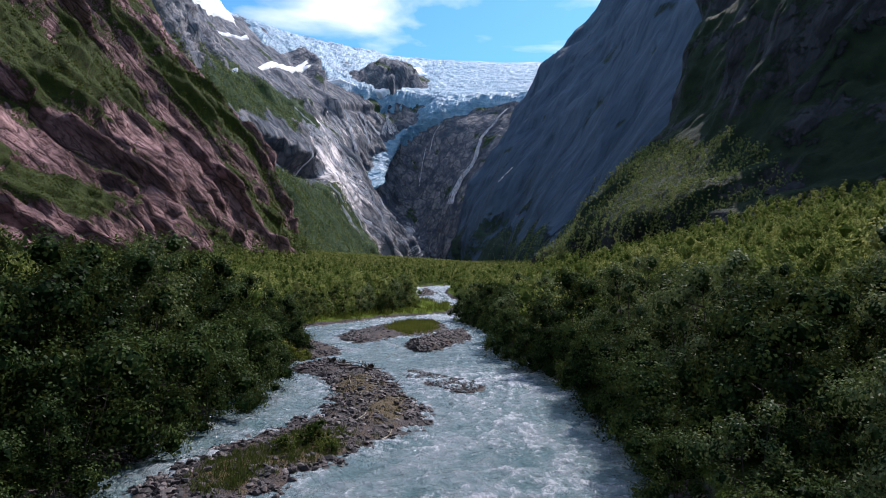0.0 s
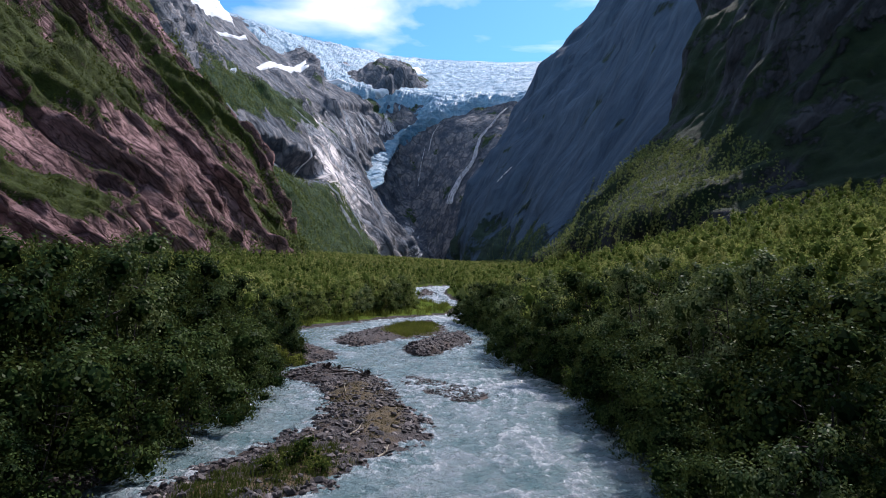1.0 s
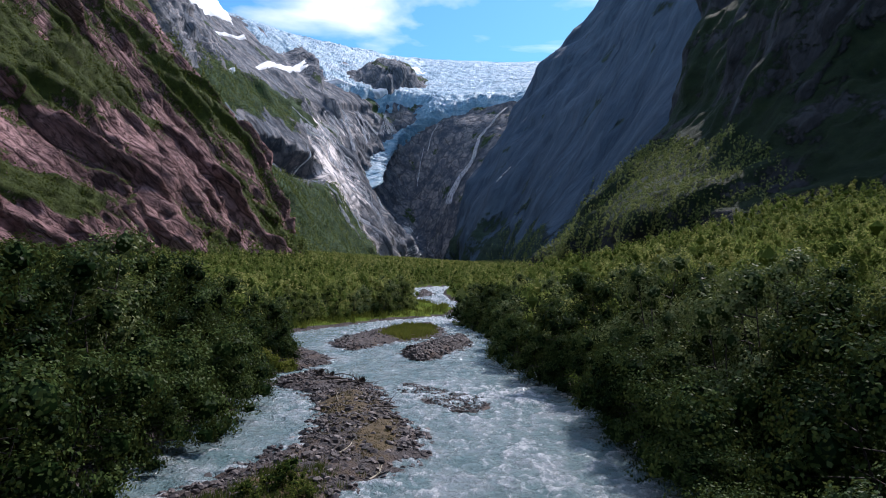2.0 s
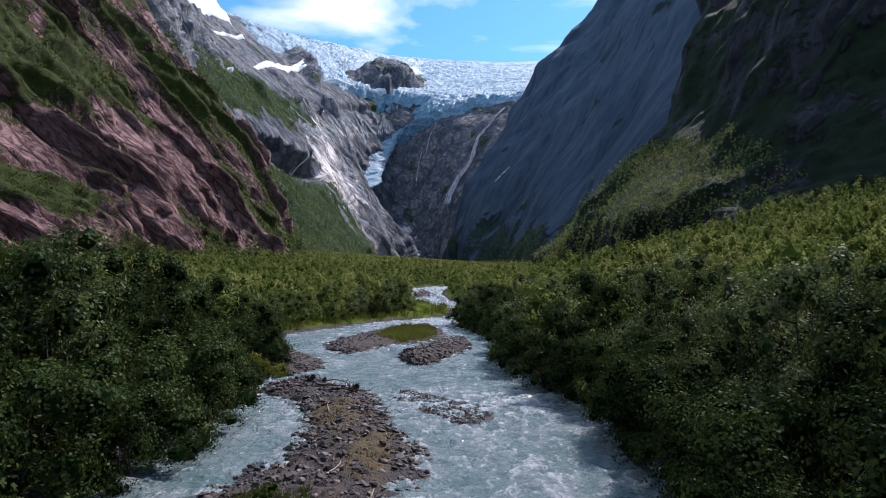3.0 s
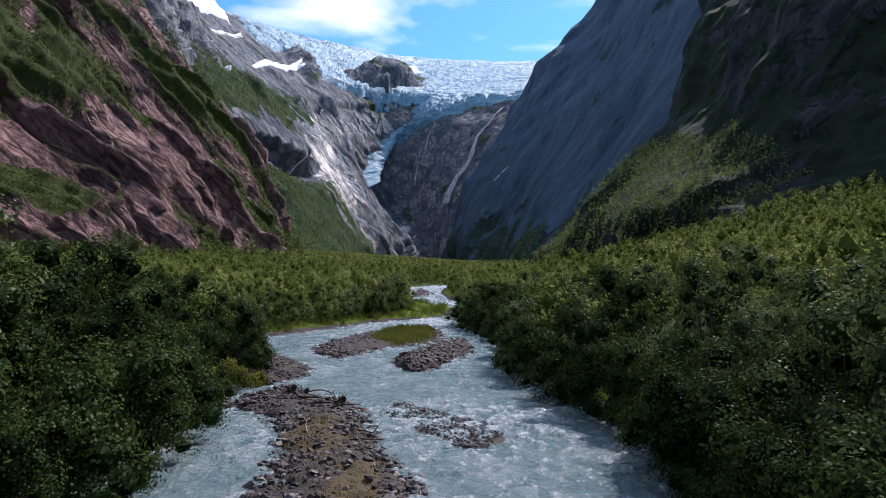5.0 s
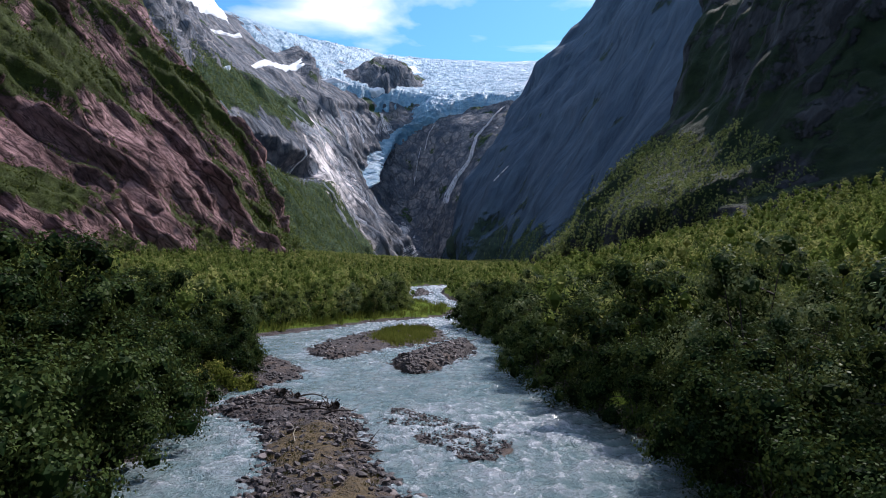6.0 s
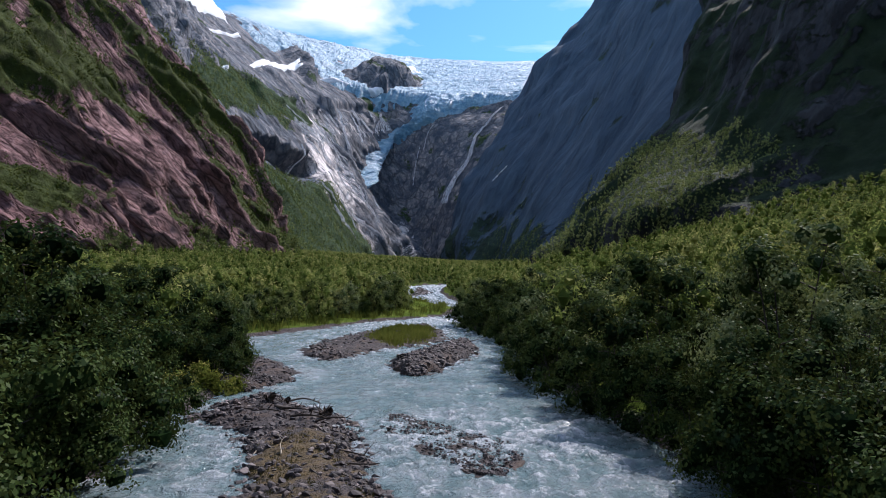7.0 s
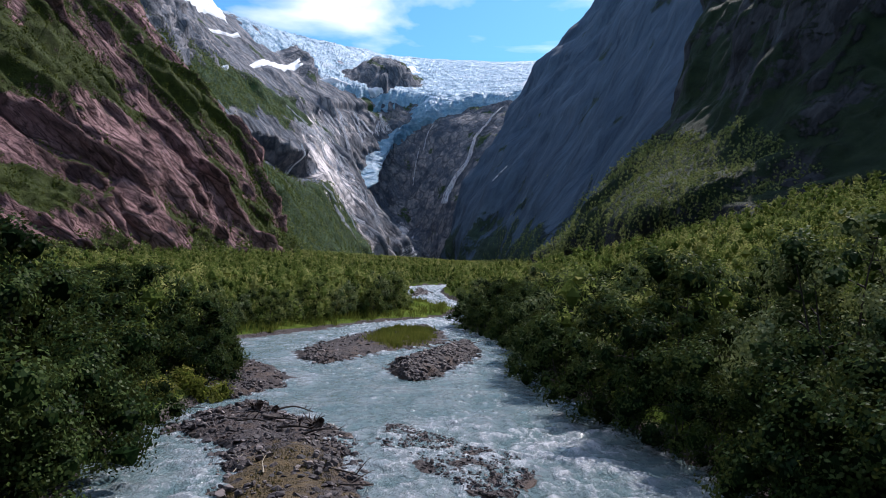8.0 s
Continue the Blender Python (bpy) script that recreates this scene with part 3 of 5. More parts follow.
for _m in STONES:
    _v = np.array([q.co for q in _m.vertices])
    _f = np.array([list(q.vertices) for q in _m.polygons])
    STONE_DATA.append((_v, _f))


def turn_z(a):
    c, s = math.cos(a), math.sin(a)
    return np.array([[c, -s, 0], [s, c, 0], [0, 0, 1]])


def build_bar(name, label, count, sizes, veg_at, rim=0.5):
    ky, kx, kw, top = BARS[name]
    rng = np.random.default_rng(sum(ky) > 0 and int(100 * top) + len(ky))
    ys = np.arange(ky[0] - 0.6, ky[-1] + 0.6, 0.25)
    u = np.linspace(-1.5, 1.5, 46)
    c = np.interp(ys, ky, kx)
    w = np.interp(ys, ky, kw) + 0.1
    X = c[:, None] + w[:, None] * u[None]
    Y = np.repeat(ys[:, None], len(u), 1)
    x, y = X.ravel(), Y.ravel()
    n = fbm(np.stack([x * 0.9, y * 0.9, 0 * x + len(ky)], 1), 4)
    z = bar_height(name, x, y) + n * 0.13 * min(1.0, top * 2.5) + floor_height(y)
    z = z + (n * 0.09 - 0.075 if top < 0.02 else 0.0)
    z = np.where(np.abs(np.tile(u, len(ys))) > 1.4, np.minimum(z, -0.4), z)
    veg = veg_at(x, y) if veg_at else 0 * x
    me = mesh_of("gravel_bar", np.stack([x, y, z], 1), grid_faces(len(ys), len(u)), GRAVEL, True, veg=veg)
    bar = tagged(new("gravel_bar", me), label, "gravel bar", kind="structure")
    # loose stones: the larger ones singly, the pebbles as one part
    rows = []
    while len(rows) < count:
        yy = rng.uniform(ky[0], ky[-1])
        cc, ww = np.interp(yy, ky, kx), np.interp(yy, ky, kw)
        d = rng.uniform(-1.28, 1.28)
        xx = cc + ww * d
        if veg_at and rng.uniform() < 0.85 * float(veg_at(np.array([xx]), np.array([yy]))[0]):
            continue
        if rng.uniform() > rim + (1 - rim) * abs(d):
            continue
        s = sizes[0] + (sizes[1] - sizes[0]) * rng.uniform() ** 3.0
        zz = max(float(bar_height(name, np.array([xx]), np.array([yy]))[0]), -0.05 - 0.1 * s) + s * 0.08
        zz += float(floor_height(yy))
        rows.append((s, xx, yy, zz, rng.integers(8), rng.uniform(0, 6.28), rng.uniform(0.75, 1.3)))
    rows.sort(reverse=True)
    for s, xx, yy, zz, k, a, hh in rows[:230]:
        ob = child("stone", STONES[k], bar)
        ob.matrix_basis = Matrix.LocRotScale((xx, yy, zz), Euler((hh - 1, 1 - hh, a)), (s, s, s * hh))
    rest = []
    for s, xx, yy, zz, k, a, hh in rows[230:]:
        v, f = STONE_DATA[k]
        rest.append(((v * [s, s, s * hh]) @ turn_z(a).T + [xx, yy, zz], f))
    if rest:
        child("pebbles", mesh_of("pebbles", *joined(rest), STONE), bar, "loose grey river pebbles", "stuff")
    return bar


def main_veg(x, y):
    return 0.8 * np.exp(-(((x + 6.8) / 1.1) ** 2 + ((y - 18.6) / 2.4) ** 2)) + 0.35 * np.exp(-(((x + 4) / 2.4) ** 2 + ((y - 32) / 9) ** 2)) + 0.9 * np.exp(-(((x + 4.9) / 1.3) ** 2 + ((y - 22.2) / 2.2) ** 2)) + 0.75 * np.exp(-(((x + 2.2) / 0.8) ** 2 + ((y - 30) / 4) ** 2)) + 0.7 * np.exp(-(((x + 5) / 1.6) ** 2 + ((y - 38) / 3.5) ** 2))


def island_veg(x, y):
    return np.exp(-((((x + 3.6) - 0.05 * (y - 85)) / 3.4) ** 4 + ((y - 86) / 10.5) ** 4)) * (0.72 + 0.3 * np.sin(x * 1.7 + y * 0.6) * np.sin(y * 0.9 + 1))


build_bar("main", "stony gravel bar with brown moss and grass", 7600, (0.04, 0.40), main_veg, 0.5)
build_bar("mid", "low dark gravel shoal awash in the river", 2100, (0.035, 0.19), None, 0.9)
build_bar("pile", "heap of grey boulders in the river", 1900, (0.10, 0.46), None, 0.8)
build_bar("island", "grassy river island with a stony rim", 1900, (0.08, 0.42), island_veg, 0.3)
build_bar("upper", "dark stones in the white upper rapids", 260, (0.25, 0.9), None, 0.9)
build_bar("shore", "grey gravel spit by the bank", 1500, (0.06, 0.34), None, 0.8)


# ---- mountains ----
# control rails of each face, foot to crest
LEFT_CLIFF = [
    [(-116, 120, 5), (-128, 185, 8), (-120, 228, 11), (-123, 300, 11), (-124, 400, 12), (-120, 560, 18), (-180, 760, 18)],
    [(-132, 135, 18), (-140, 200, 27), (-132, 248, 30), (-136, 330, 32), (-138, 430, 36), (-138, 575, 42), (-205, 780, 52)],
    [(-165, 165, 54), (-165, 250, 63), (-162, 300, 68), (-174, 400, 90), (-168, 480, 95), (-164, 585, 100), (-244, 800, 131)],
    [(-204, 200, 100), (-194, 290, 110), (-201, 360, 134), (-213, 440, 155), (-220, 530, 173), (-213, 605, 171), (-313, 830, 232)],
    [(-260, 250, 179), (-234, 345, 185), (-252, 420, 214), (-270, 500, 241), (-286, 570, 259), (-299, 640, 271), (-425, 860, 366)],
    [(-352, 330, 346), (-312, 420, 321), (-336, 500, 346), (-358, 580, 360), (-378, 650, 381), (-396, 720, 390), (-515, 900, 478)],
]
HEAD = [
    [(-244, 760, 12), (-214, 1150, 21), (-150, 2000, 49), (-83, 2700, 98), (49, 2600, 102), (231, 2200, 90)],
    [(-320, 850, 112), (-290, 1300, 161), (-265, 2200, 281), (-241, 2950, 376), (-24, 2850, 368), (208, 2400, 325)],
    [(-394, 950, 239), (-403, 1500, 339), (-389, 2350, 502), (-268, 3050, 654), (22, 3000, 662), (324, 2700, 601)],
    [(-466, 1050, 346), (-519, 1650, 501), (-480, 2550, 677), (-280, 3150, 832), (48, 3120, 797), (378, 2950, 786)],
    [(-549, 1180, 512), (-720, 1950, 752), (-688, 3000, 1017), (-296, 3650, 1150), (148, 3650, 1126), (608, 3550, 1135)],
    [(-675, 1350, 716), (-903, 2300, 977), (-867, 3500, 1296), (-364, 4450, 1503), (221, 4500, 1491), (791, 4400, 1453)],
]
FAR_RIGHT = [
    [(212, 3000, 114), (24, 2300, 86), (114, 1300, 50), (125, 800, 30), (135, 560, 20), (208, 540, 28)],
    [(252, 3050, 305), (52, 2350, 234), (162, 1500, 167), (171, 900, 96), (170, 620, 59), (252, 600, 66)],
    [(446, 3150, 702), (198, 2450, 545), (270, 1700, 382), (249, 1000, 220), (222, 700, 151), (316, 680, 157)],
    [(669, 3250, 1056), (370, 2550, 827), (386, 1800, 596), (321, 1100, 377), (288, 760, 263), (389, 740, 268)],
    [(1010, 3350, 1436), (636, 2650, 1134), (555, 1900, 867), (434, 1200, 583), (384, 840, 418), (497, 820, 422)],
    [(1332, 3500, 2040), (892, 2800, 1629), (779, 2050, 1270), (632, 1350, 877), (533, 960, 652), (664, 940, 654)],
]
NEAR_RIGHT = [
    [(156, 820, 22), (82, 560, 17), (95, 460, 14), (93, 340, 13), (110, 315, 15), (128, 285, 19), (167, 230, 34), (166, 150, 34)],
    [(171, 810, 46), (92, 550, 33), (98, 440, 41), (94, 335, 41), (111, 318, 45), (132, 292, 44), (190, 260, 57), (189, 170, 59)],
    [(249, 805, 130), (145, 545, 90), (145, 465, 92), (151, 410, 88), (152, 355, 74), (165, 318, 76), (213, 290, 96), (225, 200, 95)],
    [(314, 820, 201), (190, 560, 139), (190, 510, 143), (191, 450, 135), (186, 385, 123), (195, 350, 125), (240, 325, 146), (272, 240, 155)],
    [(387, 880, 375), (245, 620, 265), (250, 570, 252), (235, 480, 224), (231, 420, 212), (242, 390, 215), (290, 365, 235), (346, 290, 253)],
    [(508, 1050, 532), (347, 790, 400), (377, 740, 390), (371, 650, 361), (362, 550, 356), (368, 470, 383), (414, 430, 399), (484, 360, 431)],
]

def build_mountain(rails, nu, nv, mat, label, relief, veg_at, pale_at, back, cut=40):
    """A massif: the valley face through the rails, a foot below ground and a back slope.
    Its relief and cover are given by place, by u along the face (0 to 1) and by v, the rail's number."""
    r = np.asarray(rails, float)
    foot = r[:1].copy()
    foot[..., 2] -= cut
    rear = r[-1:] + np.array(back)
    r = np.concatenate([foot, r, rear])
    g, n = loft(r, nu, nv)
    u = np.repeat(np.linspace(0, 1, nu)[None], nv, 0).ravel()
    v = np.repeat(np.linspace(-1, len(r) - 2, nv)[:, None], nu, 1).ravel()
    p, n = g.reshape(-1, 3), n.reshape(-1, 3)
    sharp = relief(p, u, v).reshape(nv, nu)
    rise = np.pad(sharp, 1, "edge")
    rise = (rise[:-2] + 2 * rise[1:-1] + rise[2:]) / 4
    rise = 0.3 * sharp + 0.7 * (rise[:, :-2] + 2 * rise[:, 1:-1] + rise[:, 2:]) / 4
    p = p + n * rise.reshape(-1, 1)
    p2 = p.reshape(nv, nu, 3)
    nn = np.cross(np.gradient(p2, axis=1), np.gradient(p2, axis=0)).reshape(-1, 3)
    nn /= np.linalg.norm(nn, axis=1, keepdims=True) + 1e-9
    veg = veg_at(p, nn, u, v)
    me = mesh_of("mountain", p, grid_faces(nv, nu), mat, True, veg=veg, pale=pale_at(p, nn, u, v))
    ob = tagged(new("mountain", me), label, "mountain", kind="structure")
    return ob, p, nn, veg, (nv, nu)


def dip(p, along, across, la, lc):
    a, c = np.array(along) / np.linalg.norm(along), np.array(across) / np.linalg.norm(across)
    return np.stack([p @ a / la, p @ c / lc, p @ np.cross(a, c) / lc], 1)


def ledges(p, along, across, period, seed, wobble=0.9, lip=0.14):
    """Slabs stepped across the dip: each breaks out sharply over the one below and then dies back slowly, -0.5 to 0.5."""
    q = dip(p, along, across, period * 4, period)
    s = q[:, 1] + wobble * fbm(q * [0.5, 0.35, 0.35] + seed, 4)
    k = np.floor(s)
    f = s - k
    lip = lip * (0.7 + 0.9 * hashed(np.stack([k, 0 * k, 0 * k], 1), 4))
    saw = np.where(f < lip, f / lip, (1 - f) / (1 - lip))
    each = 0.3 + 1.1 * hashed(np.stack([k, 0 * k, 0 * k], 1), 3)
    return saw * each * np.clip(0.45 + 1.5 * fbm(q * [1.1, 0.55, 0.55] + seed + 7, 4), 0.0, 1.3) - 0.22


def cells(q):
    """Random cells at rows of places: a number for the nearest, how far its edge is, and the way from its middle."""
    base = np.floor(q).astype(np.int64)
    d1, d2 = np.full(len(q), 9.0), np.full(len(q), 9.0)
    tone, away = np.zeros(len(q)), np.zeros((len(q), 3))
    for dx in (-1, 0, 1):
        for dy in (-1, 0, 1):
            for dz in (-1, 0, 1):
                c = base + [dx, dy, dz]
                w = q - c - np.stack([hashed(c, 11), hashed(c, 12), hashed(c, 13)], 1)
                d = np.sqrt((w * w).sum(1))
                near = d < d1
                d2 = np.where(near, d1, np.minimum(d2, d))
                d1 = np.where(near, d, d1)
                tone = np.where(near, hashed(c, 14), tone)
                away[near] = w[near]
    return tone, d2 - d1, away


def blocks(p, along, across, la, lc, seed):
    """Broken blocks, each set in or out and tilted by its own amount, -0.5 to 0.5."""
    q = dip(p, along, across, la, lc) + seed
    q = q + 0.25 * fbm(q * 0.7, 3)[:, None]
    tone, edge, away = cells(q)
    e = smooth(edge, 0.0, 0.10)
    return (tone - 0.5) * e + (away[:, 0] * np.sin(tone * 40) + away[:, 1] * (0.4 + 0.9 * np.sin(tone * 71))) * e - 0.25 * (1 - e)


def blob(u, v, cu, cv, ru, rv):
    return np.exp(-(((u - cu) / ru) ** 2 + ((v - cv) / rv) ** 2))


def no_pale(p, n, u, v):
    return 0 * u


def left_relief(p, u, v):
    dens = 1 - 0.5 * smooth(v, 3.5, 4.5)
    return dens * (8 * ledges(p, LEFT_ALONG, LEFT_ACROSS, 58, 3.0, 1.0, 0.16) + 9 * ledges(p, LEFT_ALONG, LEFT_ACROSS, 24, 12.0, 1.0, 0.2) + 2.4 * ledges(p, LEFT_ALONG, LEFT_ACROSS, 11, 31.0, 0.9, 0.32)
                   + 6 * fbm(dip(p, LEFT_ALONG, LEFT_ACROSS, 150, 60), 6) + 3.0 * blocks(p, LEFT_ALONG, LEFT_ACROSS, 34, 15, 5.0) + 1.5 * blocks(p, LEFT_ALONG, LEFT_ACROSS, 14, 7, 9.0))


def left_veg(p, n, u, v):
    a = fbm(dip(p, LEFT_ALONG, LEFT_ACROSS, 105, 48) + 4, 5)
    low = 1 - smooth(p[:, 2] - 0.035 * p[:, 1] + 4 * a, 1, 9)
    green = (0.30 * blob(u, v, 0.30, 3.0, 0.12, 0.7) + 0.30 * blob(u, v, 0.58, 2.5, 0.10, 0.35) + 0.26 * blob(u, v, 0.42, 2.55, 0.07, 0.3)
             + 0.28 * blob(u, v, 0.69, 2.38, 0.07, 0.35) + 0.36 * blob(u, v, 0.21, 1.25, 0.10, 0.20) + 0.30 * blob(u, v, 0.41, 1.45, 0.035, 0.4) + 0.25 * blob(u, v, 0.17, 2.7, 0.06, 0.7))
    bare = (0.34 * blob(u, v, 0.26, 0.78, 0.13, 0.32) + 0.30 * blob(u, v, 0.235, 2.05, 0.035, 0.25) + 0.32 * blob(u, v, 0.54, 1.8, 0.09, 0.4)
            + 0.25 * blob(u, v, 0.40, 1.1, 0.05, 0.4) + 0.3 * blob(u, v, 0.375, 2.2, 0.03, 0.3) + 0.25 * blob(u, v, 0.23, 3.1, 0.02, 0.5))
    return np.clip(0.53 + 0.5 * a + 0.30 * (n[:, 2] - 0.5) + green - bare * (1 - low) + 0.75 * low, 0, 1)


def left_pale(p, n, u, v):
    return 0.22 * smooth(2.0 - v, 0.2, 1.2) + 0.02


def overhang(u, v):
    """The great shaded alcove: deep under its upper edge, running out downwards."""
    top = np.interp(u, [0.13, 0.168, 0.228, 0.253, 0.293, 0.315], [2.0, 1.96, 1.84, 1.66, 1.56, 1.36])
    low = np.interp(u, [0.13, 0.165, 0.193, 0.238, 0.273, 0.315], [1.7, 1.5, 1.32, 1.14, 1.12, 1.2])
    f = np.clip((v - low) / (top - low + 1e-6), 0, None)
    return f**1.3 * (1 - smooth(v - top, 0.0, 0.07)) * smooth(u, 0.13, 0.17) * (1 - smooth(u, 0.295, 0.315))


def nunatak(u, v):
    """Rock islands standing out of the ice."""
    q = np.stack([u * 40, v * 6, 0 * u], 1)
    return np.clip(1.9 * blob(u, v, 0.597, 3.72, 0.074, 0.24) + 1.6 * blob(u, v, 0.583, 3.32, 0.026, 0.10) + 0.9 * blob(u, v, 0.405, 3.75, 0.028, 0.45) + 0.3 * fbm(q, 3) - 0.25, 0, 1)


def head_relief(p, u, v):
    f = np.clip((p[:, 1] - 300) / 1700, 0.25, 1.2)
    flute = smooth(v, 2.6, 3.6) * (1 - smooth(u, 0.12, 0.3))
    c = ridged(np.stack([p[:, 0] / 45, p[:, 1] / 45, p[:, 2] / 320], 1), 5) - 1.2
    a = 30 * ledges(p, HEAD_ALONG, HEAD_ACROSS, 170, 1.0, 1.0, 0.2) + 17 * ledges(p, HEAD_ALONG, HEAD_ACROSS, 62, 9.0, 1.1, 0.25) + 10 * blocks(p, HEAD_ALONG, HEAD_ACROSS, 90, 42, 3.0)
    b = 6 * blocks(p, HEAD_ALONG, HEAD_ACROSS, 45, 20, 6.0) + 26 * fbm(p / 300.0, 6)
    f = f * (1 - 0.85 * smooth(u, 0.6, 0.72) * (1 - smooth(v, 2.9, 3.2))) * (1 - 0.55 * smooth(v, 2.9, 3.3))
    nun = nunatak(u, v)
    f = f * (1 - 0.8 * smooth(v, 3.0, 3.3) * smooth(u, 0.3, 0.45) * (1 - nun))
    f = f * (1 - 0.7 * np.clip(1.3 * blob(u, v, 0.52, 2.4, 0.12, 0.55), 0, 1))
    shelf = 26 * np.floor((v - 1.9) * 4.0) / 4.0 * smooth(u, 0.42, 0.47) * (1 - smooth(u, 0.62, 0.68)) * smooth(v, 1.9, 2.0) * (1 - smooth(v, 3.0, 3.1))
    return f * (a + b) - shelf + 30 * flute * c + 95 * nun * smooth(v, 3.2, 3.4) - 60 * smooth(v, 4.3, 5.0) * smooth(u, 0.34, 0.42) - 95 * overhang(u, v)


def head_veg(p, n, u, v):
    a = fbm(dip(p, HEAD_ALONG, HEAD_ACROSS, 260, 120), 6)
    green = (1.0 * blob(u, v, 0.16, 2.75, 0.11, 0.45) + 0.9 * blob(u, v, 0.27, 2.75, 0.07, 0.30) + 0.6 * blob(u, v, 0.30, 2.35, 0.06, 0.25) + 1.5 * blob(u, v, 0.16, 0.75, 0.11, 0.55)
             + 1.3 * blob(u, v, 0.26, 0.35, 0.09, 0.55) + 0.7 * blob(u, v, 0.36, 0.0, 0.10, 0.2) - 1.6 * overhang(u, v) - 0.8 * blob(u, v, 0.14, 2.2, 0.035, 0.25))
    return np.clip(0.17 + 0.55 * a + 0.78 * green + 0.15 * (n[:, 2] - 0.4), 0, 1)


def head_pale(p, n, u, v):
    # Pale band: white streaks plus sunlit rock put into the colour.
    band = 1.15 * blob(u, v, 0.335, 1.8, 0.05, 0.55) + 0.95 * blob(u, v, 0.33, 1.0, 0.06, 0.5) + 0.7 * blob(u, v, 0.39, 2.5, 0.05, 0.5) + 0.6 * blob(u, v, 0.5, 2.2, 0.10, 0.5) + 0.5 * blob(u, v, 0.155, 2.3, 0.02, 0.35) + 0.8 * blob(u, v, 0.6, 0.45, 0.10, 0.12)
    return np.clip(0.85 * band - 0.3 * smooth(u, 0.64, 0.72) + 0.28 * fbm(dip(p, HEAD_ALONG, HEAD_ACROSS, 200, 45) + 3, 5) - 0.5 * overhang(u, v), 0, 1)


def far_right_relief(p, u, v):
    f = np.clip(p[:, 1] / 1800, 0.25, 1.2)
    gully = ridged(np.stack([p[:, 0] / 190, p[:, 1] / 190, p[:, 2] / 900], 1), 5) - 1.1
    return f * (13 * gully + 14 * ledges(p, RIGHT_ALONG, RIGHT_ACROSS, 190, 2.0) - 6 + 6 * blocks(p, RIGHT_ALONG, RIGHT_ACROSS, 170, 60, 4.0) + 26 * fbm(p / 260.0, 6))


def far_right_veg(p, n, u, v):
    return np.clip(0.16 + 0.45 * fbm(p / 120.0, 5) + 0.5 * (1 - smooth(p[:, 2] - 0.04 * p[:, 1], 10, 160)), 0, 1)


def near_right_relief(p, u, v):
    rock = 8 * ledges(p, RIGHT_ALONG, RIGHT_ACROSS, 46, 5.0) - 2 + 4 * ledges(p, RIGHT_ALONG, RIGHT_ACROSS, 18, 8.0) + 2.5 * blocks(p, RIGHT_ALONG, RIGHT_ACROSS, 30, 14, 5.0)
    spur = (1 - smooth(u, 0.55, 0.68)) * (1 - smooth(v, 2.6, 3.2)) * smooth(v, 0.7, 1.2)
    return (rock + 7 * fbm(p / 70.0, 5)) * (1 - 0.3 * spur)


def near_right_veg(p, n, u, v):
    bench = 0.4 * smooth(v, 0.85, 1.2) * (1 - smooth(v, 2.4, 3.0)) * (1 - smooth(u, 0.6, 0.75))
    return np.clip(0.56 + 0.40 * fbm(p / 45.0, 5) + 0.4 * (n[:, 2] - 0.5) + bench, 0, 1)


LEFT, left_p, left_n, left_g, left_grid = build_mountain(LEFT_CLIFF, 620, 420, LEFT_ROCK, "reddish rock cliff with green ledges and shrubs", left_relief, left_veg, left_pale, (-300, 100, -120))
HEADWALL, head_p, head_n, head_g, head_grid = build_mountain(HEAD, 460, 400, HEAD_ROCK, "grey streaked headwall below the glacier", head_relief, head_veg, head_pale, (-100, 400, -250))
FARR, farr_p, farr_n, farr_g, farr_grid = build_mountain(FAR_RIGHT, 200, 200, RIGHT_ROCK, "shaded mountain wall with haze in its blue rock colour", far_right_relief, far_right_veg, no_pale, (500, 100, -300))
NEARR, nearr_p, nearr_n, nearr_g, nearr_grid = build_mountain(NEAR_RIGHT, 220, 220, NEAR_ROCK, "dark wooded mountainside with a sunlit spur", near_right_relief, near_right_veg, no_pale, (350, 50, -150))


# the unseen lower valley, added to close the place behind and block sky light
UNSEEN_VALLEY = [[(-128, 150, 4), (-150, 0, 4), (-150, -200, 4), (-60, -420, 4), (80, -430, 4), (180, -230, 4), (190, -20, 20), (182, 165, 40)],
                [(-190, 160, 95), (-225, 0, 95), (-230, -220, 100), (-80, -520, 90), (110, -540, 90), (270, -260, 100), (275, -20, 120), (240, 190, 110)],
                [(-330, 180, 330), (-380, 0, 330), (-390, -280, 320), (-120, -760, 260), (160, -780, 260), (430, -330, 320), (440, -30, 340), (400, 230, 300)],
                [(-520, 200, 480), (-560, 0, 480), (-560, -340, 470), (-200, -950, 380), (240, -960, 380), (620, -400, 470), (640, -40, 480), (600, 260, 460)]]
build_mountain(UNSEEN_VALLEY, 120, 60, NEAR_ROCK, "unseen dark wooded valley walls added downstream to block sky light", near_right_relief, near_right_veg, no_pale, (0, -100, -60))


# ---- glacier and snow: sheets lying on the headwall, thick inside and running out at their edges ----
def head_sheet():
    r = np.asarray(HEAD, float)
    foot = r[:1].copy()
    foot[..., 2] -= 40
    return np.concatenate([foot, r, r[-1:] + np.array((-100, 400, -250))])


